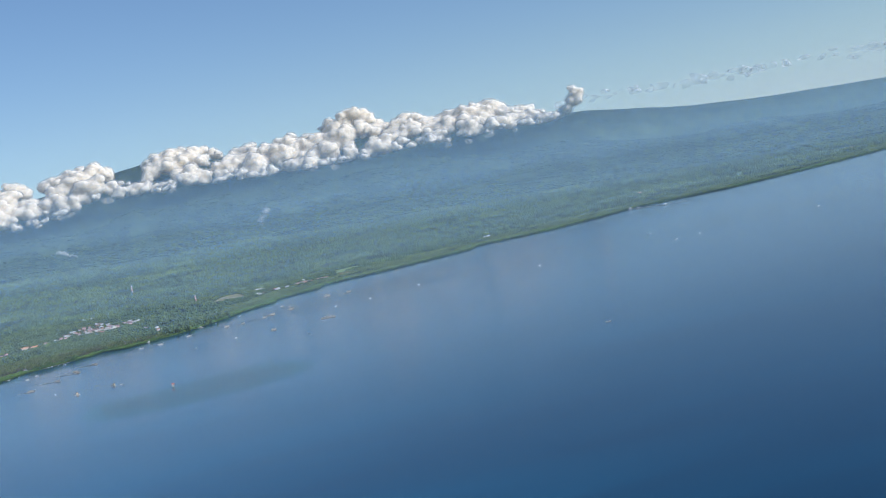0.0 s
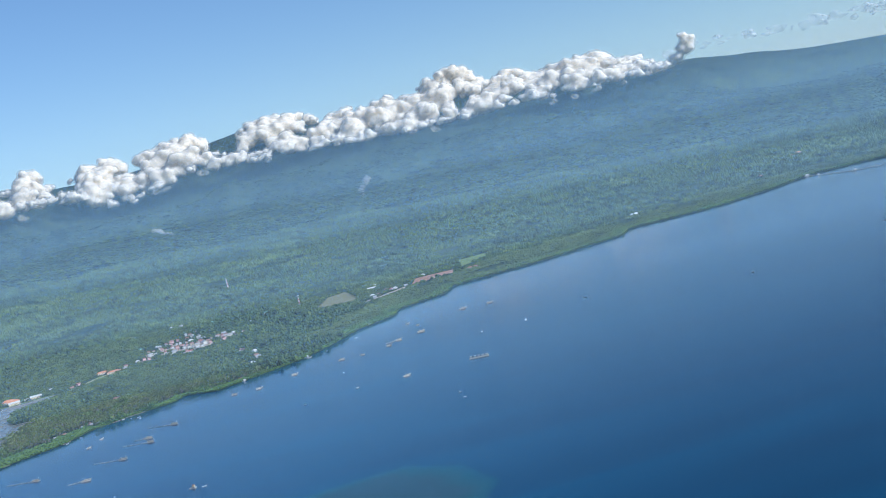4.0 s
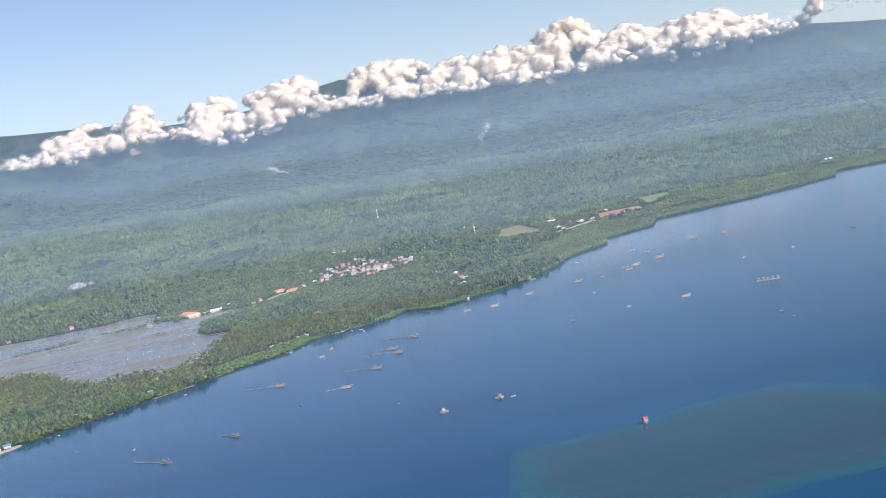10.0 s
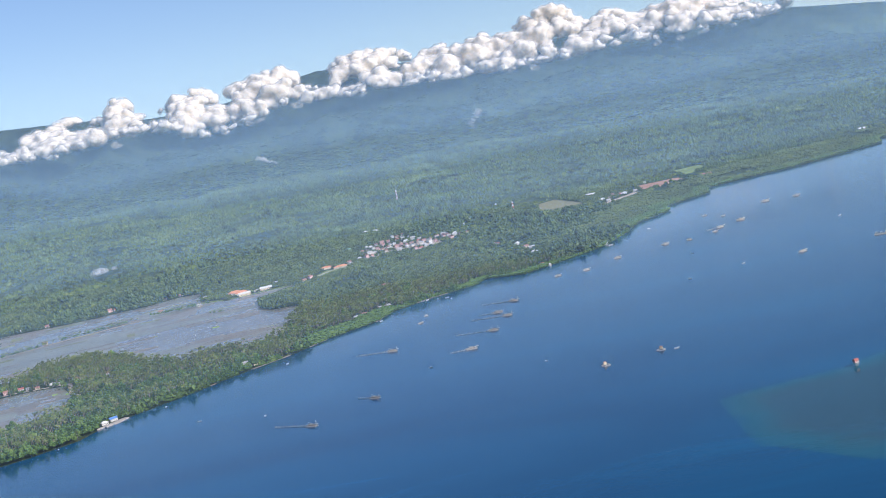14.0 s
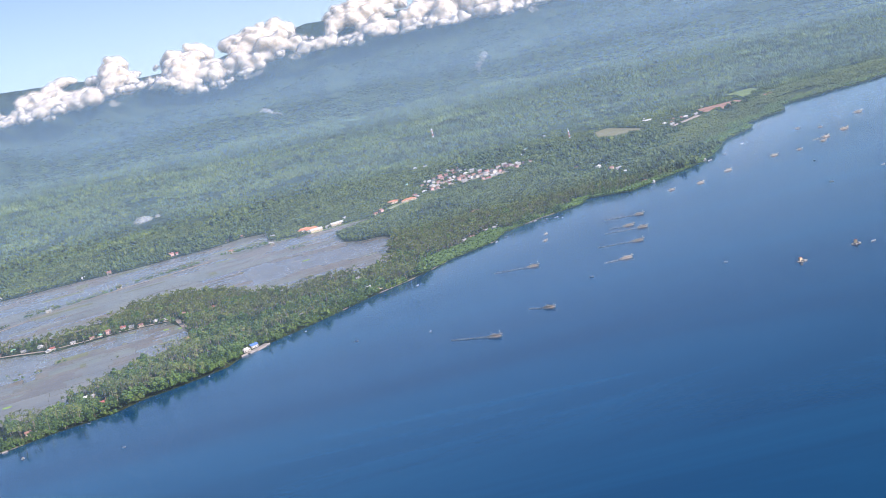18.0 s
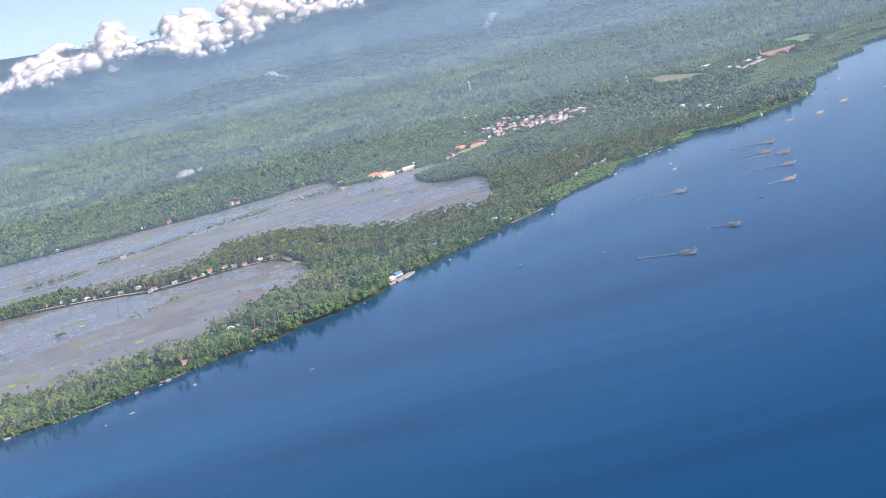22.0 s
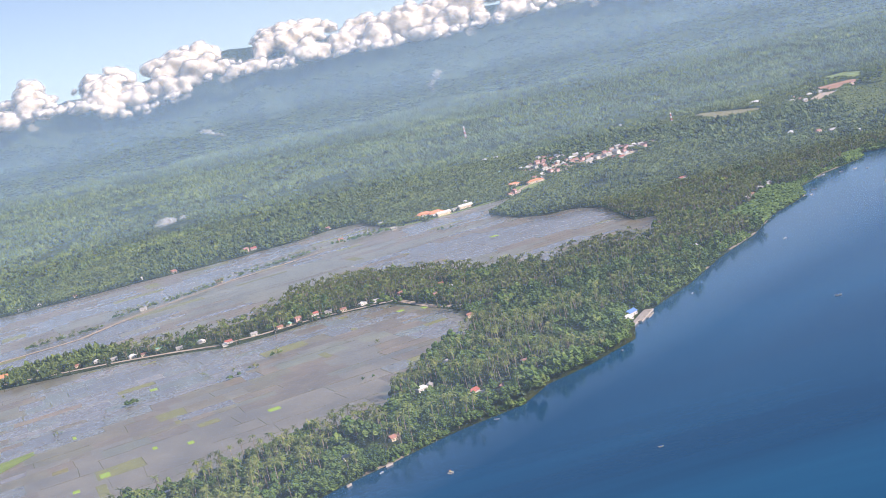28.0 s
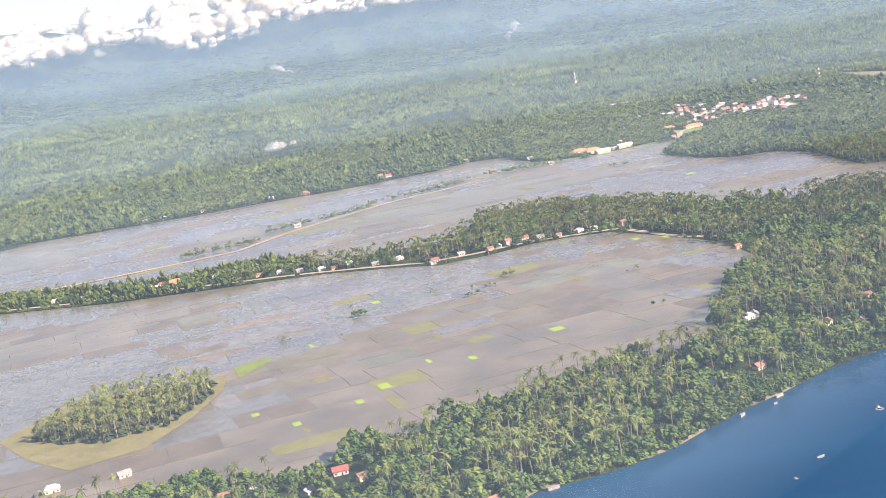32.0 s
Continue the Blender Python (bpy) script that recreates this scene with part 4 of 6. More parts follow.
grove_here = inside(GROVE, cp[:, 0], cp[:, 1])
fc = free(cp)
shore_here = shore_uv(cp[:, 0] * U, cp[:, 1] * U)[1]
cp_keep = fc | (grove_here & (rng.uniform(0, 1, len(cp)) < 1.1))
# a thin line of trees on the strip west of the broad grove, and open gaps
thin = (cp[:, 1] > 5.4 + 0.0 * cp[:, 0]) & (cp[:, 0] < -2.75) & (rng.uniform(0, 1, len(cp)) < 0.6)
cp_keep &= ~thin & ~((fbm(cp[:, 0] * 9 + 3, cp[:, 1] * 9, 3) < 0.43) & (rng.uniform(0, 1, len(cp)) < 0.6) & ~grove_here)
cp, grove_here, shore_here = cp[cp_keep], grove_here[cp_keep], shore_here[cp_keep]
mix = fbm(cp[:, 0] * 5, cp[:, 1] * 5, 3) + rng.uniform(-0.2, 0.2, len(cp))
c_palm = (mix > np.where(cp[:, 1] > 5.0, 0.36, np.where(shore_here < 0.16, 0.64, 0.54))) & (shore_here > 0.03) | grove_here
PALM_CROWNS, STEMS, BROAD = [fronds(k) for k in range(6)], [stem(k) for k in range(4)], [leafy(k + 1, 9, 0.75) for k in range(7)]
# the trees nearest the flight are things of their own
single = (cp[:, 0] < -2.0) & (shore_here < 0.28) & (cp[:, 1] < 3.75)
order = np.argsort(np.where(single, shore_here, 9))
own_palm = [i for i in order if single[i] and c_palm[i]][:280]
own_broad = [i for i in order if single[i] and not c_palm[i]][:220]
rest = np.ones(len(cp), bool)
rest[own_palm + own_broad] = False
pp, bb = cp[rest & c_palm], cp[rest & ~c_palm]
ph = rng.uniform(10, 22, len(pp)) * M
psize = rng.uniform(8.5, 11.5, len(pp)) * M
pt = rng.uniform(0, 6.28, len(pp))
gz = np.maximum(ground_z(pp[:, 0] * U, pp[:, 1] * U), 0.1)
tagged(strewn("shore_palm_trunks", STEMS, pp * U, ph, ph, [TRUNK], z=gz, turn=pt), "slender leaning trunks of the shore palms", "palm trunks", kind="stuff")
near_pp = pp[:, 1] + 0.35 * pp[:, 0] < 4.1
far_crowns = [fronds(160 + k, 14, 1, True) for k in range(6)]
tagged(strewn("grove_palm_crowns", far_crowns, pp[~near_pp] * U, psize[~near_pp], psize[~near_pp], [PALM], z=(gz + ph)[~near_pp], turn=pt[~near_pp]), "feathery palm crowns between coast and fields", "palm crowns", kind="stuff")
tagged(strewn("shore_palm_crowns", PALM_CROWNS, pp[near_pp] * U, psize[near_pp], psize[near_pp], [PALM], z=(gz + ph)[near_pp], turn=pt[near_pp]), "feathery yellow green crowns of shore palms", "palm crowns", kind="stuff")
us = rng.uniform(5, 9, len(pp)) * M
tagged(strewn("palm_understorey", [blob(70 + k, 2, 4) for k in range(5)], pp * U + rng.uniform(-0.6, 0.6, pp.shape), us * 1.3, us, [UNDER], z=gz - 0.1), "dense bushes and saplings coloured dark for palm shade", "undergrowth", kind="stuff")
bs = rng.uniform(6.5, 14, len(bb)) * (1 + 0.8 * rng.uniform(0, 1, len(bb)) ** 5) * M
bh, bz = bs * rng.uniform(0.9, 1.25, len(bb)), np.maximum(ground_z(bb[:, 0] * U, bb[:, 1] * U), 0.0) - 0.05
near_bb = bb[:, 1] + 0.35 * bb[:, 0] < 3.6
ROUNDED = [leafy(k + 61, 15, 0.62) for k in range(8)]
tagged(strewn("shore_broadleaf_trees", ROUNDED, bb[near_bb] * U, bs[near_bb] * 1.15, bh[near_bb], [LEAF], z=bz[near_bb]), "rounded dark broadleaf trees among palms", "broadleaf trees", kind="stuff")
tagged(strewn("grove_broadleaf_trees", [leafy(k + 81, 10, 0.68) for k in range(8)], bb[~near_bb] * U, bs[~near_bb] * 1.1, bh[~near_bb], [LEAF], z=bz[~near_bb]), "rounded broadleaf trees between coast and fields", "broadleaf trees", kind="stuff")


def as_mesh(name, shape, mat):
    return mesh_of(name, shape[0], shape[1], [mat])


def tree_kind(name, crown, crown_mat, trunk_shape, tall, wide, label, group):
    root = new(name)
    tagged(root, label, "tree", group)
    t = new("trunk", as_mesh("trunk", (trunk_shape[0] * (tall, tall, tall), trunk_shape[1]), TRUNK))
    c = new("crown", as_mesh("crown", crown, crown_mat))
    t.parent = c.parent = root
    return root


PALMS, BROADS = [], []
for k in range(6):
    tall, wide = (15 + k) * M, (9.5 + 0.4 * k) * M
    co, fa = PALM_CROWNS[k]
    PALMS.append(tree_kind("coconut_palm", (co * wide + (0, 0, tall), fa), PALM, STEMS[k % 4], tall, wide, "tall coconut palm with sunlit drooping fronds", "shore palms"))
for k in range(7):
    wide = (9 + 0.8 * k) * M
    co, fa = leafy(k + 41, 20, 0.58)
    st = (STEMS[k % 4][0] * (1.6, 1.6, 0.5), STEMS[k % 4][1])
    BROADS.append(tree_kind("broadleaf_tree", (co * (wide * 1.15, wide * 1.15, wide) - (0, 0, 0.05), fa), LEAF, st, wide, wide, "rounded dark green broadleaf tree by the shore", "shore broadleaf trees"))
for kinds, chosen in ((PALMS, own_palm), (BROADS, own_broad)):
    for n, i in enumerate(chosen):
        x, y = cp[i] * U
        m = Matrix.Translation((x, y, max(height_at(x, y), 0.02))) @ Matrix.Rotation(rng.uniform(0, 6.28), 4, 'Z')
        k = kinds[n % len(kinds)]
        ob = copy_thing(k, m) if n >= len(kinds) else k
        ob.matrix_basis = m
        ob.scale = (rng.uniform(0.85, 1.2),) * 3

# low mangrove along the water
mu = np.arange(1.2, 16, 0.012)
for name, lo, hi, gap in (("shore_bushes", -1.2, 3.3, 0.03), ("mangrove_fringe", 3.3, 4.75, 0.012), ("shore_thicket", 4.75, 5.6, 0.012), ("mangrove_fringe", 5.6, 20, 0.018)):
    mu = np.repeat(np.arange(lo, hi, gap), 7)
    mv = rng.uniform(0.004, 0.2 if lo > 5 else 0.09, len(mu)) if lo > 0 else rng.uniform(-0.002, 0.03, len(mu))
    if lo < 0:
        mu = mu[fbm(mu * 9, mv * 0, 2) > 0.38]
        mv = mv[:len(mu)]
    mu = mu + rng.uniform(-0.01, 0.01, len(mu))
    mx = (ALONG[0] * mu + INLAND[0] * (mv + coast_v(mu))) * U
    my = (ALONG[1] * mu + INLAND[1] * (mv + coast_v(mu))) * U
    ms = rng.uniform(6, 10, len(mu)) * M * (0.75 if lo < 0 else 1.0 if lo < 5 else 1.5)
    tagged(strewn(name, [blob(200 + k, 2, 5) for k in range(5)], np.stack([mx, my], -1), ms, ms * 0.8, [LEAF_BRIGHT if lo > 0 else LEAF], z=np.full(len(mu), -0.03)), "bright green mangrove fringe along the water" if lo > 0 else "dense low bushes overhanging the shore", "mangrove", kind="stuff")

# ---- trees standing in the flooded plain ----
def tree_line(name, line, spread, gap, label, low=5, high=11, palm=0.5):
    p = np.array(line, float)
    seg = np.r_[0, np.cumsum(np.hypot(*np.diff(p, axis=0).T))]
    s = np.arange(0, seg[-1], gap)
    xy = np.stack([np.interp(s, seg, p[:, 0]), np.interp(s, seg, p[:, 1])], -1) + rng.normal(0, spread, (len(s), 2))
    pal = rng.uniform(0, 1, len(s)) < palm
    h = rng.uniform(low, high, len(s)) * M
    b = xy[~pal]
    if len(b):
        tagged(strewn(name, BROAD, b * U, h[~pal] * 1.1, h[~pal], [LEAF], z=np.full(len(b), 0.12)), label, "trees", kind="stuff")
    q, hh = xy[pal], h[pal] * 1.3
    if len(q):
        t = rng.uniform(0, 6.28, len(q))
        co1, fa1 = joined([STEMS[0]])
        tagged(strewn(name + "_palm_trunks", STEMS, q * U, hh, hh, [TRUNK], z=np.full(len(q), 0.14), turn=t), "thin palm trunks on a low bank", "palm trunks", kind="stuff")
        tagged(strewn(name + "_palm_crowns", PALM_CROWNS, q * U, np.full(len(q), 9.0 * M), np.full(len(q), 9.0 * M), [PALM], z=0.14 + hh, turn=t), "palm crowns on a low bank", "palm crowns", kind="stuff")


tree_line("causeway_trees", [(-2.7, 8.55), (-3.0, 8.35), (-3.2, 8.22)], 0.016, 0.008, "low trees along the earth causeway")
tree_line("causeway_trees", [(-3.25, 8.17), (-3.42, 7.95), (-3.6, 7.8)], 0.012, 0.008, "low trees along the earth causeway")
tree_line("causeway_trees", [(-3.66, 7.78), (-3.88, 7.68)], 0.025, 0.006, "low trees along the earth causeway", 7, 12)
tree_line("causeway_trees", [(-3.9, 7.35), (-4.2, 7.25), (-4.3, 7.2)], 0.014, 0.008, "low trees along the earth causeway")
tree_line("islet_trees", [(-2.5, 8.75), (-2.3, 8.72), (-2.1, 8.74)], 0.04, 0.007, "green clump of trees on a field islet", 6, 12, 0.3)
tree_line("islet_trees", [(-1.85, 7.98), (-1.72, 7.9)], 0.02, 0.02, "green clump of trees on a field islet", 5, 8, 0.2)
tree_line("islet_trees", [(-2.95, 8.52), (-2.65, 8.6)], 0.03, 0.02, "green clump of trees on a field islet", 5, 8, 0.3)
tree_line("field_trees", [(-4.6, 6.62), (-4.95, 6.72), (-5.6, 6.9)], 0.035, 0.012, "line of trees beside the flooded plain", 7, 13)
for x, y, n, hi in [(-2.88, 4.80, 4, 9), (-2.81, 4.91, 2, 7), (-3.27, 4.80, 6, 10), (-2.73, 5.07, 4, 7), (-3.0, 4.99, 1, 4), (-2.34, 4.75, 1, 4), (-2.37, 4.2, 1, 6), (-3.5, 4.6, 2, 5)]:
    tree_line("lone_field_trees", [(x, y), (x + 0.03, y + 0.01)], 0.008, 0.03 / n, "lone bushes standing in a flooded paddy", hi * 0.6, hi, 0.25)

# ---- paddies ----
AX, BX = np.array([0.954, 0.30]), np.array([0.30, -0.954])


def parcels(poly, long_, wide, seed, sparse=1.0):
    """Cuts an outline into rows of fields: the four corners of each in survey units."""
    r = np.random.default_rng(seed)
    p = np.array(poly)
    a, b = p @ AX, p @ BX
    out, bb = [], b.min()
    while bb < b.max():
        w = wide * r.uniform(0.6, 1.6)
        aa = a.min() + r.uniform(-long_, 0)
        while aa < a.max():
            l = long_ * r.uniform(0.5, 1.6)
            todo = [(aa, aa + l, bb, bb + w)]
            for a0, a1, b0, b1 in todo:
                q = np.array([AX * i + BX * j for i, j in ((a0, b0), (a1, b0), (a1, b1), (a0, b1))])
                ok = inside(poly, q[:, 0], q[:, 1])
                if ok.all():
                    out.append((a0, a1, b0, b1))
                elif ok.any() and (a1 - a0) > long_ * 0.2:
                    am, bm_ = (a0 + a1) / 2, (b0 + b1) / 2
                    todo += [(a0, am, b0, bm_), (am, a1, b0, bm_), (a0, am, bm_, b1), (am, a1, bm_, b1)]
            aa += l
        bb += w
    return out


PADDY_MATS = {"mud": MUD, "mud_b": MUD_B, "wet": WET, "olive": OLIVE, "green": SEEDLING, "grass": DRY_GRASS}


def lay(field, poly, long_, wide, seed, greens, singles):
    """Lays the paddies of a field, with raised bunds between them."""
    r = np.random.default_rng(seed + 5)
    ridge, joined_q, count = bmesh.new(), {}, 0
    for a0, a1, b0, b1 in parcels(poly, long_, wide, seed):
        g = 0.0005
        mid = AX * (a0 + a1) / 2 + BX * (b0 + b1) / 2
        wetness = float(fbm(np.array([mid[0] * 1.6 + 9]), np.array([mid[1] * 1.3]), 3)[0]) + r.uniform(-0.06, 0.06)
        kind = "wet" if wetness > 0.51 else "mud_b" if wetness > 0.42 else "mud"
        if r.uniform() < 0.03:
            kind = "olive"
        skew = r.uniform(-0.004, 0.004, (4, 2))
        c = np.array([AX * i + BX * j for i, j in ((a0 + g, b0 + g), (a1 - g, b0 + g), (a1 - g, b1 - g), (a0 + g, b1 - g))]) + skew
        if (a1 - a0) < 0.03 or (b1 - b0) < 0.012:
            continue
        # bund along two sides of the paddy
        for s in (0, 1):
            e0, e1 = c[s] * U, c[s + 1] * U
            L = float(np.hypot(*(e1 - e0)))
            if r.uniform() < (0.42, 0.3)[s]:
                box(ridge, (*((e0 + e1) / 2), 0.165), (L, r.uniform(0.05, 0.12), 0.035), math.atan2(e1[1] - e0[1], e1[0] - e0[0]), 0.9)
        z = 0.158 + r.uniform(0, 0.006)
        if count < singles and mid[0] > -3.9:
            bm = bmesh.new()
            lo = [bm.verts.new((*(q * U), 0.152)) for q in c]
            hi = [bm.verts.new((*(q * U), z)) for q in c]
            f = bm.faces.new(hi)
            for k in range(4):
                bm.faces.new((lo[k], lo[(k + 1) % 4], hi[(k + 1) % 4], hi[k]))
            bmesh.ops.recalc_face_normals(bm, faces=bm.faces)
            if f.normal.z < 0:
                bmesh.ops.reverse_faces(bm, faces=bm.faces)
            part("paddy", bm, PADDY_MATS[kind], field)
            count += 1
        else:
            joined_q.setdefault(kind, []).append([(*(q * U), z) for q in c])
    for kind, qs in joined_q.items():
        bm = bmesh.new()
        for q in qs:
            f = bm.faces.new([bm.verts.new(v) for v in q])
            f.normal_update()
            if f.normal.z < 0:
                f.normal_flip()
        tagged(part("paddies", bm, PADDY_MATS[kind], field), kind="stuff")
    tagged(part("bunds", ridge, BUND, field), kind="stuff")
    for x, y, w, l, kind in greens:
        bm = made(box, (x * U, y * U, 0.172), (w * U, l * U, 0.02), math.atan2(AX[1], AX[0]), 0.97)
        part("seedling_bed", bm, PADDY_MATS[kind], field, "bright green rice seedling bed")


lay(field_near, FIELD_NEAR, 0.125, 0.085, 3, [(-3.15, 3.83, 0.03, 0.055, "green"), (-2.91, 3.96, 0.02, 0.04, "green"), (-3.03, 4.01, 0.015, 0.04, "green"), (-2.66, 4.12, 0.04, 0.045, "green"), (-3.39, 4.47, 0.012, 0.05, "green"), (-3.21, 3.72, 0.02, 0.035, "green"),
                                             (-3.48, 3.77, 0.02, 0.03, "green"), (-3.36, 3.62, 0.02, 0.035, "green"), (-3.33, 3.55, 0.015, 0.04, "olive"), (-2.88, 4.17, 0.07, 0.06, "olive"), (-2.51, 4.8, 0.03, 0.12, "olive"), (-3.12, 3.66, 0.03, 0.14, "olive"), (-3.33, 4.02, 0.05, 0.05, "grass"),
                                             (-3.2, 5.0, 0.03, 0.05, "green"), (-2.2, 5.35, 0.03, 0.04, "green"), (-2.1, 5.28, 0.02, 0.05, "green"), (-2.45, 5.55, 0.04, 0.05, "olive"), (-2.4, 5.2, 0.025, 0.05, "olive"), (-3.0, 4.3, 0.02, 0.05, "olive")], 290)
lay(field_far, FIELD_FAR, 0.30, 0.10, 11, [(-1.6, 7.0, 0.05, 0.05, "green"), (-2.1, 7.2, 0.04, 0.05, "olive"), (-3.9, 9.1, 0.1, 0.3, "olive"), (-4.6, 8.0, 0.15, 0.2, "olive"), (-2.4, 7.6, 0.06, 0.2, "olive")], 0)
bank = sheet("grove_bank", BANK, 0.19, DRY_GRASS, "dry grassy bank below a palm grove", "bank")
sheet("grove_lawn", [(-3.62, 4.36), (-3.52, 4.42), (-3.5, 4.36), (-3.58, 4.2)], 0.2, GREEN_GRASS, "bright grass at the palm grove", "grass")

# ---- beach along the palm shore ----
bu = np.arange(-1.2, 5.2, 0.02)
rows = []
for off, z in ((-0.006, -0.03), (-0.001, 0.02), (0.008, 0.14)):
    o = off + 0.008 * (fbm(bu * 14, bu * 0 + off * 9, 3) - 0.5)
    rows.append(np.stack([(ALONG[0] * bu + INLAND[0] * (o + coast_v(bu))) * U, (ALONG[1] * bu + INLAND[1] * (o + coast_v(bu))) * U, np.full(len(bu), z)], -1))
bare = fbm(bu * 6 + 3, bu * 0, 3) > 0.56
bf = grid_faces(3, len(bu))
bf = bf[np.tile(bare, 3)[bf].all(1)]
tagged(new("beach", mesh_of("beach", np.stack(rows, 0).reshape(-1, 3), bf, [SAND], True)), "narrow grey sand beach under the palms", "beach", kind="structure")


# ---- reef: shallow water over sand ----
def reef_material(name, rim, inner, cover):
    m, t, b = material(name)
    uv = node(t, "ShaderNodeUVMap")
    sep = node(t, "ShaderNodeSeparateXYZ")
    t.links.new(uv.outputs[0], sep.inputs[0])
    wob = node(t, "ShaderNodeMath")
    wob.operation = 'MULTIPLY_ADD'
    t.links.new(noise_at(t, 0.09, 7.0, 0.7), wob.inputs[0])
    wob.inputs[1].default_value = 0.8
    t.links.new(sep.outputs["Y"], wob.inputs[2])
    t.links.new(ramp(t, wob.outputs[0], [(0.35, rim), (0.55, rim), (0.85, inner)]), b.inputs["Base Color"])
    t.links.new(ramp(t, wob.outputs[0], [(0.25, (0, 0, 0)), (0.5, (cover * 0.55,) * 3), (0.8, (cover,) * 3)]), b.inputs["Alpha"])
    b.inputs["Roughness"].default_value, b.inputs["IOR"].default_value = 0.12, 1.33
    bump(t, b, noise_at(t, 1.6, 6.0), 0.25, 0.03)
    return m


REEF = reef_material("reef_shallows", (0.055, 0.225, 0.185), (0.066, 0.130, 0.115), 0.32)


def reef(outline, mat, z, label):
    """A shoal in rings from its rim to its middle."""
    p = np.array(outline, float)
    n = 120
    seg = np.r_[0, np.cumsum(np.hypot(*np.diff(np.vstack([p, p[:1]]), axis=0).T))]
    s = np.linspace(0, seg[-1], n)
    ring = np.stack([np.interp(s, seg, np.r_[p[:, k], p[0, k]]) for k in (0, 1)], -1)
    c = p.mean(0)
    ks = [1.06, 0.97, 0.86, 0.7, 0.4, 0.0005]
    co = np.concatenate([np.c_[(c + (ring - c) * k) * U, np.full(n, z)] for k in ks])
    fs = grid_faces(len(ks), n)
    me = mesh_of("shoal", co, fs, [mat], True)
    lay_uv = me.uv_layers.new(name="UVMap")
    v = np.repeat(np.linspace(0, 1, len(ks)), n)
    idx = np.empty(len(me.loops), np.int32)
    me.loops.foreach_get("vertex_index", idx)
    uvs = np.stack([np.zeros(len(idx)), v[idx]], -1)
    lay_uv.data.foreach_set("uv", uvs.astype(np.float32).ravel())
    if me.polygons[0].normal.z < 0:
        me.flip_normals()
    return tagged(new("shoal", me), label, "shoal", kind="structure")


reef([(1.13, 1.81), (1.13, 2.32), (1.25, 2.36), (1.55, 2.42), (1.77, 2.56), (2.09, 2.62), (2.33, 2.4), (2.45, 2.05), (2.36, 1.75), (2.1, 1.55), (1.67, 1.45), (1.35, 1.5)], REEF, 0.035, "pale turquoise reef shoal under shallow water")


# ---- fishing rafts, corrals and boats ----
def fish_corral(tail, tall):
    """A bamboo fishing platform with a long guide fence of stakes."""
    root = new("fishing_corral")
    tagged(root, "bamboo fishing corral with a long stake fence", "fishing corral", "fishing corrals")
    for i in range(9):
        part("plank", made(box, ((i - 4) * 1.5 * M, 0, 0.16), (1.0 * M, 6.5 * M, 0.04)), BAMBOO, root)
    for side in (-1, 1):
        part("float", made(tube, (-9 * M, side * 3.0 * M, 0.03), (9 * M, side * 3.0 * M, 0.03), 0.09, n=6), BAMBOO, root)
        part("rail", made(tube, (-11 * M, side * 2.2 * M, 0.32), (12 * M, side * 0.6 * M, 0.55), 0.05, n=5), BAMBOO, root)
    part("net", made(box, (1.5 * M, 0, 0.30), (7 * M, 3.6 * M, 0.16), 0.2, 0.6), NETTING, root, "heap of brown netting")
    shelter = part("shelter", made(box, (-3.0 * M, 0, 0.34), (3.0 * M, 3.0 * M, 0.30), 0, 0.9), NETTING, root)
    part("shelter_roof", made(box, (-3.0 * M, 0, 0.53), (3.8 * M, 3.8 * M, 0.10), 0, 0.35), ROOF_GREY, shelter)
    for x, h in ((8 * M, tall), (-8 * M, tall * 0.5)):
        part("pole", made(tube, (x, 0, -0.1), (x + 0.1, 0, h), 0.035, n=5), BAMBOO, root)
    part("boom", made(tube, (8 * M, 0, 0.3), (-6 * M, 0, 0.9), 0.035, n=5), BAMBOO, root)
    n = int(tail / 0.35)
    if n:
        bm = bmesh.new()
        for i in range(n):
            x = -9 * M - (i + 0.5) * tail / n
            h = 0.22 + 0.16 * math.sin(i * 7.3) ** 2
            tube(bm, (x, 0.05 * math.sin(i * 2.1), -0.1), (x, 0.05 * math.sin(i * 2.1), h), 0.03, n=4)
        tagged(part("stakes", bm, BAMBOO, root), kind="stuff")
        bm = bmesh.new()
        box(bm, (-9 * M - tail / 2, 0, 0.10), (tail, 0.07, 0.06))
        part("fence_rail", bm, BAMBOO, root)
    return root


def put(kind, x, y, turn, grow=1.0):
    m = Matrix.Translation((x * U, y * U, 0)) @ Matrix.Rotation(radians(turn), 4, 'Z')
    if kind.get("placed"):
        ob = copy_thing(kind, m)
    else:
        ob = kind
        kind["placed"] = 1
        ob.matrix_basis = m
    ob.scale = (grow,) * 3
    return ob


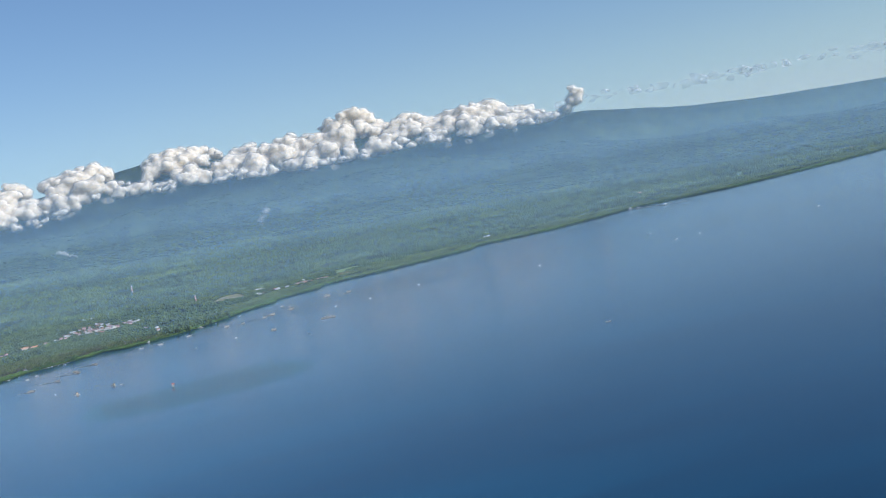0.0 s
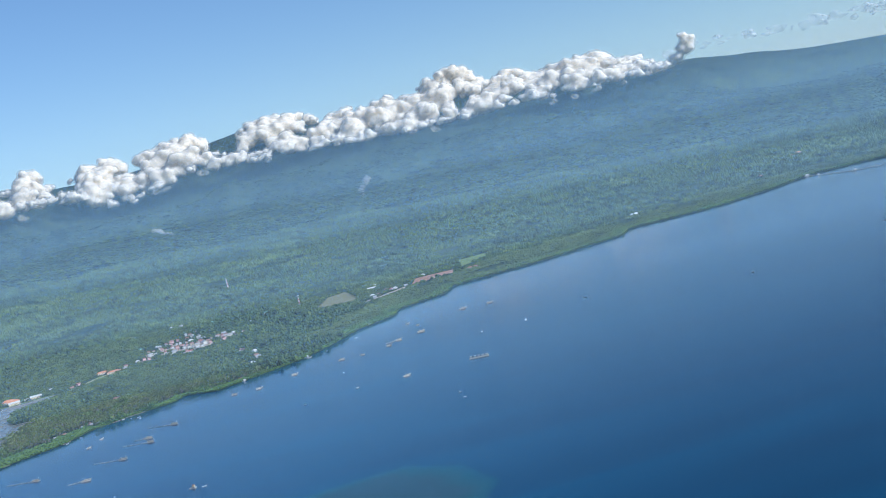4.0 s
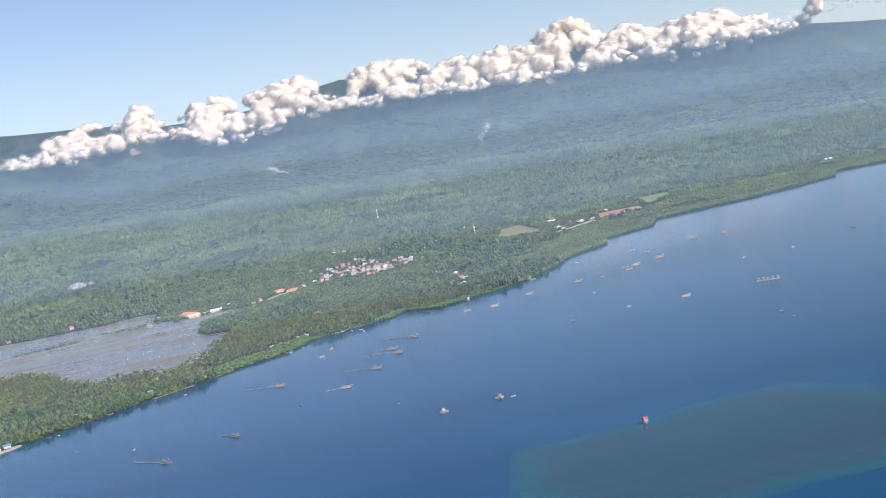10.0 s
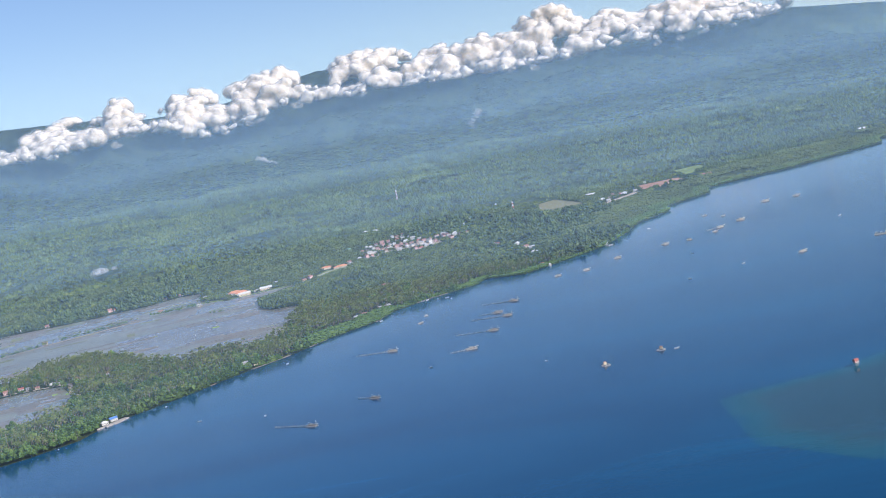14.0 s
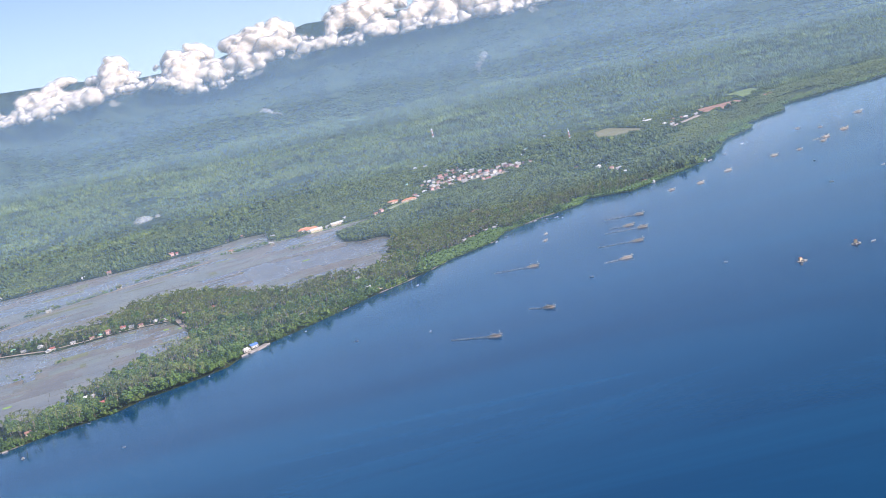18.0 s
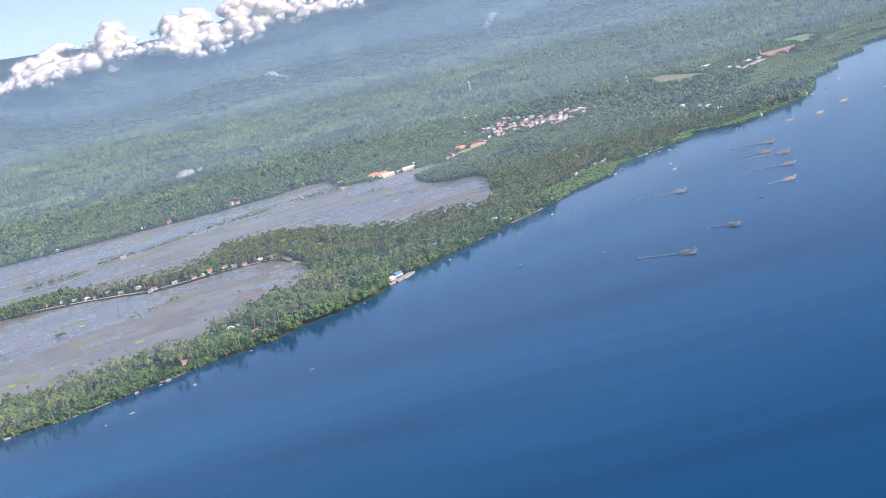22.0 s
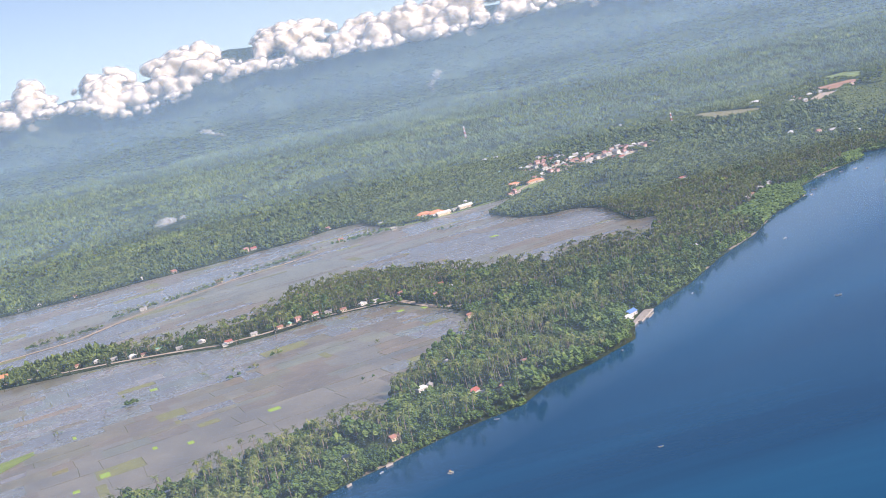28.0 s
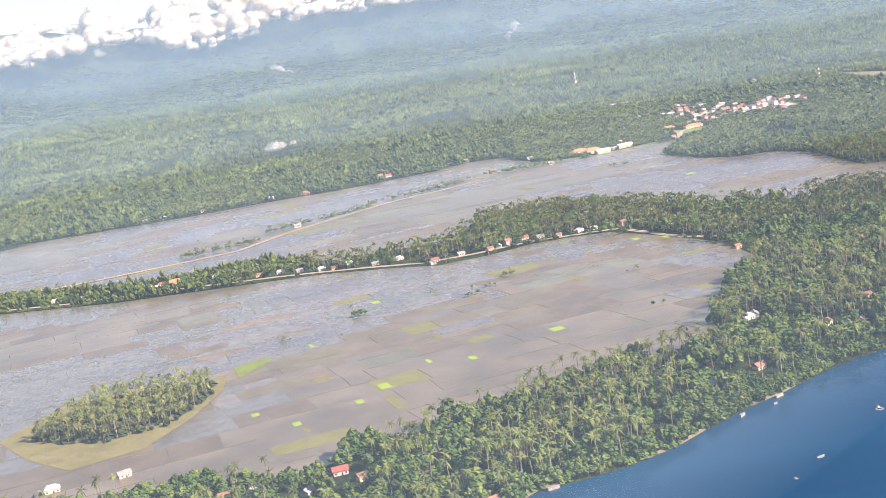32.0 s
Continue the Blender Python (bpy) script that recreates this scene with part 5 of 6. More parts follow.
long_corral, short_corral, bare_corral = fish_corral(9.0, 1.2), fish_corral(4.0, 0.9), fish_corral(0.0, 1.0)
for x, y, turn in ((0.52, 5.36, -24), (0.47, 4.89, -18), (0.39, 4.51, -20), (-0.13, 4.5, -18), (-0.36, 3.15, -34)):
    put(long_corral, x, y, turn)
for x, y, turn in ((0.28, 4.12, 0), (-0.13, 3.44, -40), (2.0, 6.8, 18), (0.42, 5.05, -15)):
    put(short_corral, x, y, turn)
for x, y, turn, g in ((2.18, 6.98, 12, 1.1), (2.55, 7.82, 5, 1.2), (2.78, 7.77, 5, 1.0), (1.57, 6.48, 10, 0.9), (1.73, 6.47, 0, 0.7), (1.23, 6.3, 20, 0.9), (1.0, 6.03, 20, 0.9), (0.82, 6.03, 10, 0.8), (2.09, 5.02, 20, 0.9), (2.06, 7.7, 0, 0.7), (2.15, 7.44, 0, 0.6), (-0.02, 5.24, 40, 0.6), (0.0, 5.48, 60, 0.6), (1.93, 6.62, 15, 0.8)):
    put(bare_corral, x, y, turn, g)


def row_raft():
    """A long raft with a row of open bamboo frames."""
    root = new("frame_raft")
    tagged(root, "long fishing raft with five bamboo frames", "fishing raft")
    for side in (-1, 1):
        part("float", made(tube, (-22 * M, side * 4 * M, 0.05), (22 * M, side * 4 * M, 0.05), 0.12, n=6), BAMBOO, root)
    for i in range(15):
        part("plank", made(box, ((i - 7) * 3.0 * M, 0, 0.18), (1.4 * M, 9 * M, 0.05)), BAMBOO, root)
    for i in range(5):
        x = (i - 2) * 9 * M
        for y in (-2.5 * M, 2.5 * M):
            for dx in (-1.6 * M, 1.6 * M):
                part("post", made(tube, (x + dx, y, 0.1), (x + dx, y, 0.75), 0.04, n=5), BAMBOO, root)
        part("canopy", made(box, (x, 0, 0.78), (4.0 * M, 6.0 * M, 0.07), 0, 0.85), ROOF_GREY if i % 2 else NETTING, root)
    return root


put(row_raft(), 2.555, 5.06, -12)


def cage_raft():
    root = new("cage_raft")
    tagged(root, "square fish cage raft with white floats", "fish cage", "fish cages")
    for k in range(4):
        w = k * math.pi / 2
        c, s = math.cos(w), math.sin(w)
        part("walkway", made(box, (c * 4.5 * M, s * 4.5 * M, 0.12), (10 * M if k % 2 else 1.6 * M, 1.6 * M if k % 2 else 10 * M, 0.07)), BAMBOO, root)
    for i in range(12):
        w = i * math.pi / 6
        bm = bmesh.new()
        bmesh.ops.create_uvsphere(bm, u_segments=8, v_segments=6, radius=0.11)
        ob = part("float", bm, HULL, root, "white plastic float")
        ob.location = (math.cos(w) * 5.8 * M, math.sin(w) * 5.2 * M, 0.06)
    cabin = part("cabin", made(box, (0, 3.4 * M, 0.42), (4 * M, 3 * M, 0.5)), WALL_CREAM, root)
    part("cabin_roof", made(box, (0, 3.4 * M, 0.72), (5 * M, 4 * M, 0.12), 0, 0.4), ROOF_RUST, cabin)
    return root


cage = cage_raft()
put(cage, 0.82, 3.18, 20), put(cage, 1.05, 3.26, -15), put(cage, -2.17, 3.01, 10, 0.42)


def outrigger_boat():
    root = new("outrigger_boat")
    tagged(root, "small white outrigger boat afloat on the bay", "boat", "outrigger boats")
    bm = bmesh.new()
    secs = []
    for i in range(9):
        s = i / 8 * 2 - 1
        w, z = 0.55 * M * math.sqrt(max(1 - s * s, 0.01)), 0.02 + 0.10 * s * s
        secs.append([bm.verts.new((s * 5.0 * M, q * w, (z + 0.13) if q else z - 0.06)) for q in (-1, 0, 1)])
    for a, b in zip(secs, secs[1:]):
        bm.faces.new((a[0], b[0], b[1], a[1])), bm.faces.new((a[1], b[1], b[2], a[2]))
        bm.faces.new((a[2], b[2], b[0], a[0]))
    part("hull", bm, HULL, root)
    for side in (-1, 1):
        part("outrigger", made(tube, (-3.4 * M, side * 2.2 * M, 0.05), (3.4 * M, side * 2.2 * M, 0.05), 0.03, n=5), BAMBOO, root)
    for x in (-1.8 * M, 1.8 * M):
        part("crossbeam", made(tube, (x, -2.2 * M, 0.16), (x, 2.2 * M, 0.16), 0.022, n=5), BAMBOO, root)
    part("awning", made(box, (-0.8 * M, 0, 0.30), (2.4 * M, 1.2 * M, 0.06), 0, 0.8), ROOF_BLUE, root)
    return root


boat = outrigger_boat()
for i, (x, y, g) in enumerate([(1.11, 3.24, 1.1), (-0.62, 3.54, 1.3), (-0.95, 3.71, 1.2), (-0.72, 4.78, 1.0), (0.09, 3.87, 1.2), (-2.35, 2.82, 1.0), (-2.42, 2.74, 0.8), (-1.72, 2.81, 0.8), (-1.24, 4.24, 0.9), (1.45, 4.87, 1.2), (1.77, 5.03, 1.2), (2.4, 4.05, 1.4), (2.42, 3.88, 0.9), (2.96, 6.22, 1.5),
                               (3.46, 6.63, 1.5), (2.63, 6.16, 1.2), (1.63, 5.8, 1.1), (4.06, 1.07, 1.4), (6.01, 5.59, 1.6), (5.89, 6.86, 1.5), (7.25, 5.81, 1.6), (4.54, 5.82, 1.5), (5.76, 5.5, 1.4), (-0.13, 6.17, 1.2), (-0.05, 6.13, 1.2), (-0.02, 6.15, 1.2), (0.05, 6.1, 1.2), (0.11, 6.08, 1.2), (0.14, 6.0, 1.2),
                               (-0.22, 5.76, 1.2), (-0.28, 5.64, 1.2), (1.4, 7.2, 1.2), (1.62, 7.6, 1.2), (-1.6, 3.72, 0.9), (-2.02, 3.35, 0.9), (-2.33, 3.15, 0.9), (0.6, 3.5, 0.9)]):
    put(boat, x, y, 20 + 73 * i, g * (0.6 if x < -0.6 and y < 4.5 else 0.72))


def stilt_hut():
    root = new("stilt_hut")
    tagged(root, "red-roofed guard hut on stilts over reef", "hut")
    for x in (-1.6, 0, 1.6):
        for y in (-1.3, 1.3):
            part("stilt", made(tube, (x * M, y * M, -0.15), (x * M * 0.92, y * M * 0.92, 3.0 * M), 0.028, n=5), BAMBOO, root)
    part("platform", made(box, (0, 0, 3.0 * M), (5.2 * M, 4.4 * M, 0.05)), BAMBOO, root)
    wall_ = part("wall", made(box, (0, 0, 4.2 * M), (3.8 * M, 3.0 * M, 2.3 * M)), WALL_PINK, root)
    bm = bmesh.new()
    a = [bm.verts.new((x * 2.6 * M, y * 2.2 * M, 5.2 * M)) for x, y in ((-1, -1), (1, -1), (1, 1), (-1, 1))]
    b = [bm.verts.new((x * 2.4 * M, 0, 6.7 * M)) for x in (-1, 1)]
    for f in ((a[0], a[1], b[1], b[0]), (a[2], a[3], b[0], b[1]), (a[1], a[2], b[1]), (a[3], a[0], b[0]), (a[3], a[2], a[1], a[0])):
        bm.faces.new(f)
    part("roof", bm, ROOF_RED, root)
    part("door", made(box, (0, -1.52 * M, 4.1 * M), (0.9 * M, 0.02, 1.8 * M)), DARK_OPENING, wall_)
    return root


put(stilt_hut(), 1.57, 2.425, 25, 1.25)


# ---- piers, landing and masts ----
def pier(line, width, label):
    root = new("pier")
    tagged(root, label, "pier")
    root.location = (line[0][0] * U, line[0][1] * U, 0)
    for (x0, y0), (x1, y1) in zip(line, line[1:]):
        a, b = Vector((x0 - line[0][0], y0 - line[0][1], 0)) * U, Vector((x1 - line[0][0], y1 - line[0][1], 0)) * U
        d = b - a
        part("deck", made(box, ((a + b) / 2 + Vector((0, 0, 0.38))), (d.length, width, 0.1), math.atan2(d.y, d.x)), CONCRETE, root)
        n = max(2, int(d.length / 3.0))
        for i in range(n + 1):
            p = a + d * i / n
            part("pile", made(tube, p + Vector((0, 0, -0.3)), p + Vector((0, 0, 0.36)), 0.1, n=6), CONCRETE, root)
    return root


pier([(7.2, 12.95), (7.54, 12.0), (7.8, 11.85)], 0.9, "long concrete pier reaching into the bay")
settle_z = 0.42
for x, y, k in ((7.54, 12.02, "white"), (7.3, 12.65, "grey")):
    ob = settle(k, x, y, 20)
    ob.location.z = settle_z
landing = new("landing_terrace")
tagged(landing, "pale concrete landing terrace at the shore", "terrace")
landing.location = (-1.46 * U, 4.05 * U, 0)
part("slab", made(box, (0.6, 1.8, 0.10), (1.6, 7.5, 0.32), radians(-28)), CONCRETE, landing)
part("wall", made(box, (-1.2, -1.6, 0.16), (0.25, 4.0, 0.36), radians(-35)), CONCRETE, landing)
part("step", made(box, (1.6, 1.2, 0.02), (0.5, 3.0, 0.2), radians(-28)), CONCRETE, landing)
for x, y, L, turn in ((-2.31, 3.19, 1.1, 35), (-2.41, 3.11, 0.8, 45), (-2.82, 2.895, 1.2, 20), (1.27, 7.06, 2.2, 40)):
    wall = new("sea_wall")
    tagged(wall, "short weathered concrete sea wall", "sea wall", "sea walls")
    wall.location = (x * U, y * U, 0)
    part("stem", made(box, (0, 0, 0.10), (L, 0.2, 0.26), radians(turn)), CONCRETE, wall)
    part("coping", made(box, (0, 0, 0.25), (L * 1.02, 0.25, 0.04), radians(turn)), CONCRETE, wall)


def mast(tall, base):
    root = new("radio_mast")
    tagged(root, "red and white lattice radio mast above palms", "mast", "masts")
    n = 7
    for i in range(n):
        z0, z1 = tall * i / n, tall * (i + 1) / n
        r0, r1 = base * (1 - 0.8 * i / n), base * (1 - 0.8 * (i + 1) / n)
        bm = bmesh.new()
        for k in range(3):
            w, w2 = k * 2.094, (k + 1) * 2.094
            tube(bm, (r0 * math.cos(w), r0 * math.sin(w), z0), (r1 * math.cos(w), r1 * math.sin(w), z1), 0.09, n=4)
            tube(bm, (r0 * math.cos(w), r0 * math.sin(w), z0), (r1 * math.cos(w2), r1 * math.sin(w2), z1), 0.05, n=4)
        part("section", bm, MAST_RED if i % 2 else MAST_WHITE, root)
    part("aerial", made(tube, (0, 0, tall), (0, 0, tall * 1.08), 0.04, n=5), MAST_WHITE, root)
    part("dish", made(tube, (0.1, 0, tall * 0.86), (0.35, -0.1, tall * 0.86), 0.22, n=10), MAST_WHITE, root)
    return root


tower = mast(50 * M, 4 * M)
for n_, (x, y, g) in enumerate(((-0.85, 16.3, 1.25), (0.72, 11.76, 0.95))):
    m = Matrix.Translation((x * U, y * U, height_at(x * U, y * U)))
    ob = copy_thing(tower, m) if n_ else tower
    ob.matrix_basis = m
    ob.scale = (g,) * 3

# ---- clouds ----
def cloud_material(name, lit, through_, clear=None, scale=0.05):
    """Cloud: bright scattering body, light passing through, and for the outer veils torn thin places."""
    m, t, b = material(name)
    front = node(t, "ShaderNodeBsdfDiffuse", Color=(*lit, 1))
    back = node(t, "ShaderNodeBsdfTranslucent", Color=(*through_, 1))
    both = node(t, "ShaderNodeMixShader", Fac=0.25)
    t.links.new(front.outputs[0], both.inputs[1]), t.links.new(back.outputs[0], both.inputs[2])
    last = both
    if clear:
        gone = node(t, "ShaderNodeBsdfTransparent")
        last = node(t, "ShaderNodeMixShader")
        t.links.new(ramp(t, noise_at(t, scale, 7.0, 0.65), [(0.36, (clear[0],) * 3), (0.62, (clear[1],) * 3)]), last.inputs[0])
        t.links.new(gone.outputs[0], last.inputs[1]), t.links.new(both.outputs[0], last.inputs[2])
    t.links.new(last.outputs[0], t.nodes["Material Output"].inputs[0])
    return m


CLOUD, _, cb = material("cumulus_white")
cb.inputs["Base Color"].default_value, cb.inputs["Roughness"].default_value = (0.60, 0.522, 0.410, 1), 1.0
cb.inputs["Specular IOR Level"].default_value = 0.0
cb.inputs["Subsurface Weight"].default_value = 1.0
cb.inputs["Subsurface Radius"].default_value = (1.0, 0.97, 0.92)
cb.inputs["Subsurface Scale"].default_value = 75.0
CLOUD_RIM = cloud_material("cumulus_rim", (0.76, 0.69, 0.58), (0.80, 0.74, 0.65), (0.0, 0.42))
CLOUD_THIN = cloud_material("thin_grey_cloud", (0.90, 0.90, 0.90), (0.90, 0.90, 0.92), (0.0, 0.3), 0.03)


def puff(seed, sub, flat=-0.3):
    """One ragged billow of cloud with a flattish foot."""
    r = np.random.default_rng(seed)
    bm = bmesh.new()
    bmesh.ops.create_icosphere(bm, subdivisions=sub, radius=1.0)
    off, wide = Vector(r.uniform(0, 50, 3)), r.uniform(1.0, 1.4)
    for v in bm.verts:
        d = v.co.normalized()
        k = 0.85 + 0.25 * noise.fractal(d * 1.3 + off, 0.8, 2.1, 5) + 0.16 * (0.6 - noise.voronoi(d * 2.4 + off)[0][0])
        v.co = Vector((d.x * k * wide, d.y * k, d.z * k))
        if v.co.z < flat:
            v.co.z = flat + (v.co.z - flat) * 0.25
    co = np.array([v.co[:] for v in bm.verts])
    fa = np.array([[v.index for v in f.verts] for f in bm.faces])
    bm.free()
    return co, fa


SMALL = [puff(340 + k, 3) for k in range(6)]
ROUND, WISP = [puff(360 + k, 2, -0.5) for k in range(6)], [puff(380 + k, 1, -0.8) for k in range(6)]


def sky_place(az, el, dist):
    a = np.radians(az)
    return np.stack([dist * np.sin(a), dist * np.cos(a) - 1.5], -1) * U, (1.0 + dist * np.tan(np.radians(el))) * U


TOP_AZ = [-34, -26, -21.4, -20.9, -19.8, -18.8, -17.7, -16.1, -15.8, -15.0, -14.8, -14.0, -13.4, -12.3, -11.3, -9.7, -8.3, -7.7, -7.4, -5.7, -5.4, -4.0, -2.7, -1.5, -0.4, 0.5, 1.3, 2.0, 2.6, 4.0, 4.8, 5.8, 6.2, 6.8, 7.8, 8.8, 10.1, 11.7, 12.6, 13.6, 14.2, 15.6]
TOP_EL = [3.2, 3.2, 3.15, 3.39, 3.69, 3.9, 4.18, 3.95, 4.61, 4.59, 3.79, 3.66, 4.08, 4.54, 4.11, 4.35, 4.76, 4.57, 3.95, 4.17, 4.43, 4.58, 4.41, 3.92, 4.11, 4.47, 4.45, 3.85, 4.34, 4.59, 4.95, 4.5, 3.77, 4.17, 3.92, 3.55, 3.9, 3.77, 3.27, 3.15, 2.7, 2.3]
BASE_AZ = [-34, -26, -21.5, -18.9, -17.8, -15.0, -12.9, -12.3, -11.0, -9.8, -8.2, -4.7, -1.5, 2.0, 6.0, 7.3, 11.9, 16]
BASE_EL = [2.4, 2.5, 2.6, 2.4, 2.6, 2.75, 2.55, 1.98, 2.0, 2.3, 2.72, 2.55, 2.4, 2.2, 2.08, 2.15, 2.1, 2.0]
crng = np.random.default_rng(21)
# gaps in the bank through which the mountain shows: bearing, height, half width, half height
GAPS = ((-6.4, 3.7, 0.75, 0.32), (-2.7, 3.3, 0.4, 0.1), (-11.2, 3.42, 0.8, 0.14), (-14.0, 3.4, 0.8, 0.16), (-17.2, 3.5, 0.7, 0.15), (-20.6, 3.3, 0.8, 0.15))


def clear_of(az, el, r):
    ok = np.ones(len(az), bool)
    for a_, e_, w_, h_ in GAPS:
        ok &= ((az - a_) / (w_ + r * 0.3)) ** 2 + ((el - e_) / (h_ + r * 0.4)) ** 2 > 1
    return ok


TORN = bpy.data.textures.new("torn_vapour", 'CLOUDS')
TORN.noise_scale, TORN.noise_depth = 26.0, 4


def billows(sets, name, label, grain=2.8, passes=10, skins=((0.0, CLOUD, 8.0), (3.6, CLOUD_RIM, 15.0))):
    """Heaped billows (bearing, height, distance, radius, squash, shapes) grown together into one soft cloud:
    a bright body in a torn skin of thinning vapour."""
    cos, fas, base_ = [], [], 0
    for az_, el_, dist_, r_, squash, shapes in sets:
        xy_, z_ = sky_place(az_, el_, dist_)
        s_ = np.radians(r_) * dist_ * U
        ob_ = strewn(name, shapes, xy_, s_, s_ * squash, [CLOUD], z=z_, smooth_shade=True)
        me_ = ob_.data
        co_, fa_ = np.empty(len(me_.vertices) * 3), np.empty(len(me_.polygons) * 3, np.int32)
        me_.vertices.foreach_get("co", co_), me_.loops.foreach_get("vertex_index", fa_)
        cos.append(co_.reshape(-1, 3)), fas.append(fa_.reshape(-1, 3) + base_)
        base_ += len(co_) // 3
        bpy.data.objects.remove(ob_)
    for k, (out_, mat_, torn_) in enumerate(skins):
        ob_ = new(name if k == 0 else name + "_vapour", mesh_of(name, np.concatenate(cos), np.concatenate(fas), [mat_], True))
        grow_ = ob_.modifiers.new("merge", 'REMESH')
        grow_.mode, grow_.voxel_size, grow_.use_smooth_shade = 'VOXEL', grain * (1.0 + 0.3 * k), True
        soft_ = ob_.modifiers.new("soften", 'SMOOTH')
        soft_.factor, soft_.iterations = 0.5, passes
        tear_ = ob_.modifiers.new("tear", 'DISPLACE')
        tear_.texture, tear_.texture_coords, tear_.strength, tear_.mid_level = TORN, 'GLOBAL', torn_, 0.5 - out_ / max(torn_, 0.1)
        tagged(ob_, label if k == 0 else "thin torn vapour round the cumulus bank", "cloud", kind="stuff")


def budding(az, el, dist, r, each, shrink, lo=-0.35):
    """Smaller billows that bud from the faces of larger ones."""
    n_ = len(az) * each
    i = np.repeat(np.arange(len(az)), each)
    w, up = crng.uniform(0, 2 * np.pi, n_), crng.uniform(lo, 1.0, n_)
    side, rr = np.sqrt(1 - up ** 2), r[i] * shrink * crng.uniform(0.6, 1.25, n_)
    out = r[i] * crng.uniform(0.75, 1.02, n_)
    front = -np.abs(np.cos(w)) * side
    return az[i] + np.sin(w) * side * out * 1.2, el[i] + up * out * 0.9, dist[i] + front * np.radians(out) * dist[i], rr


# the long bank: a low unbroken foot, and heaps of uneven height on it
n = 230
az = np.sort(crng.uniform(-34, 14.6, n))
base, top = np.interp(az, BASE_AZ, BASE_EL), np.interp(az, TOP_AZ, TOP_EL)
r0 = crng.uniform(0.14, 0.3, n)
foot = (az, base + r0 * 0.6 + crng.uniform(-0.03, 0.2, n), crng.uniform(57.5, 59.5, n), r0)
n = 640
az = crng.uniform(-34, 14.4, n)
base, top = np.interp(az, BASE_AZ, BASE_EL), np.interp(az, TOP_AZ, TOP_EL)
r1 = crng.uniform(0.16, 0.62, n) * np.clip((top - base) / 1.8, 0.45, 1)
lift_ = crng.uniform(0, 1, n) ** 0.8
heap = (az, base + 0.25 + (top - base - 0.25 - r1 * 0.8) * lift_, 58.6 + 3.4 * lift_ + crng.uniform(-0.4, 0.4, n), r1)
keep = clear_of(heap[0], heap[1], r1)
heap = tuple(v[keep] for v in heap)
both = tuple(np.concatenate(v) for v in zip(foot, heap))
buds = budding(*both, 4, 0.5)
keep = clear_of(buds[0], buds[1], buds[3] * 0.3) & (buds[1] + buds[3] * 0.6 < np.interp(buds[0], TOP_AZ, TOP_EL))
buds = tuple(v[keep] for v in buds)
billows([(*foot, 0.6, ROUND), (*heap, 0.9, ROUND), (*buds, 0.9, ROUND)], "cloud_bank", "long bank of bright white cumulus along the mountains")
n = 16
az = crng.uniform(-33, 13, n)
scraps = (az, np.interp(az, BASE_AZ, BASE_EL) + crng.uniform(-0.22, 0.0, n), crng.uniform(55.5, 57, n), crng.uniform(0.08, 0.22, n))
billows([(*scraps, 0.35, ROUND), (*budding(*scraps, 4, 0.6), 0.35, ROUND)], "cloud_scraps", "small torn scraps of white cloud", 2.2, 3, ((2.0, CLOUD_RIM, 10.0),))
# a lone tower, and low grey shreds towards the far coast
tower_ = (np.array([14.8, 15.2, 15.6, 15.8, 15.65]), np.array([2.3, 2.5, 2.8, 3.1, 3.4]), np.full(5, 62.0), np.array([0.26, 0.28, 0.32, 0.32, 0.24]))
billows([(*tower_, 1.0, ROUND), (*budding(*tower_, 7, 0.5), 0.9, ROUND)], "cloud_tower", "small white cloud tower above the bank")
naz = crng.uniform(14.5, 31, 120)
shred = (naz, 2.75 - (naz - 17) * 0.035 + crng.normal(0, 0.12, 120), np.full(120, 66.0), crng.uniform(0.06, 0.32, 120))
billows([(*shred, 0.22, ROUND)], "cloud_shreds", "thin grey cloud shreds over far hills", 2.6, 3, ((3.0, CLOUD_THIN, 16.0),))
lens = (np.array([31.2, 31.9, 32.6, 33.3]), np.array([4.33, 4.38, 4.4, 4.42]), np.full(4, 70.0), np.array([0.45, 0.6, 0.6, 0.4]))
billows([(*lens, 0.1, SMALL)], "lens_cloud", "small dark grey lens cloud in clear sky", 2.6, 3, ((0.5, CLOUD_THIN, 4.0),))


# ---- smoke ----
SMOKE, st_, sb = material("white_smoke")
sb.inputs["Base Color"].default_value, sb.inputs["Roughness"].default_value = (0.85, 0.87, 0.9, 1), 1.0
st_.links.new(ramp(st_, noise_at(st_, 0.25, 5.0), [(0.3, (0.04,) * 3), (0.7, (0.24,) * 3)]), sb.inputs["Alpha"])


def plume(x, y, tall, wide, lean, label, flat=False):
    r = np.random.default_rng(int(abs(x * 100)))
    n = 4 if flat else 9
    s = np.linspace(0, 1, n)
    xy = np.stack([(x + lean * s ** 1.4 + 0.12 * wide * np.sin(s * 9)) * U, np.full(n, y * U)], -1)
    z0 = height_at(x * U, y * U)
    size = wide * (0.05 + 0.22 * s) * U * r.uniform(0.8, 1.2, n) if not flat else wide * 0.25 * (1.1 - 0.6 * s) * U
    z = z0 + 0.8 + tall * s * U + (0 if not flat else size * 0.4)
    return tagged(strewn("smoke_plume", SMALL, xy, size, size * (0.9 if not flat else 0.75), [SMOKE], z=z, smooth_shade=True), label, "smoke", kind="stuff")


plume(0.3, 39.0, 0.62, 0.55, 0.3, "thin white smoke plume rising from woods")
plume(-6.5, 40.2, 0.3, 0.5, -0.6, "thin white smoke plume rising from woods")
plume(-4.42, 13.2, 0.04, 0.34, 0.2, "low bank of white smoke over palms", True)


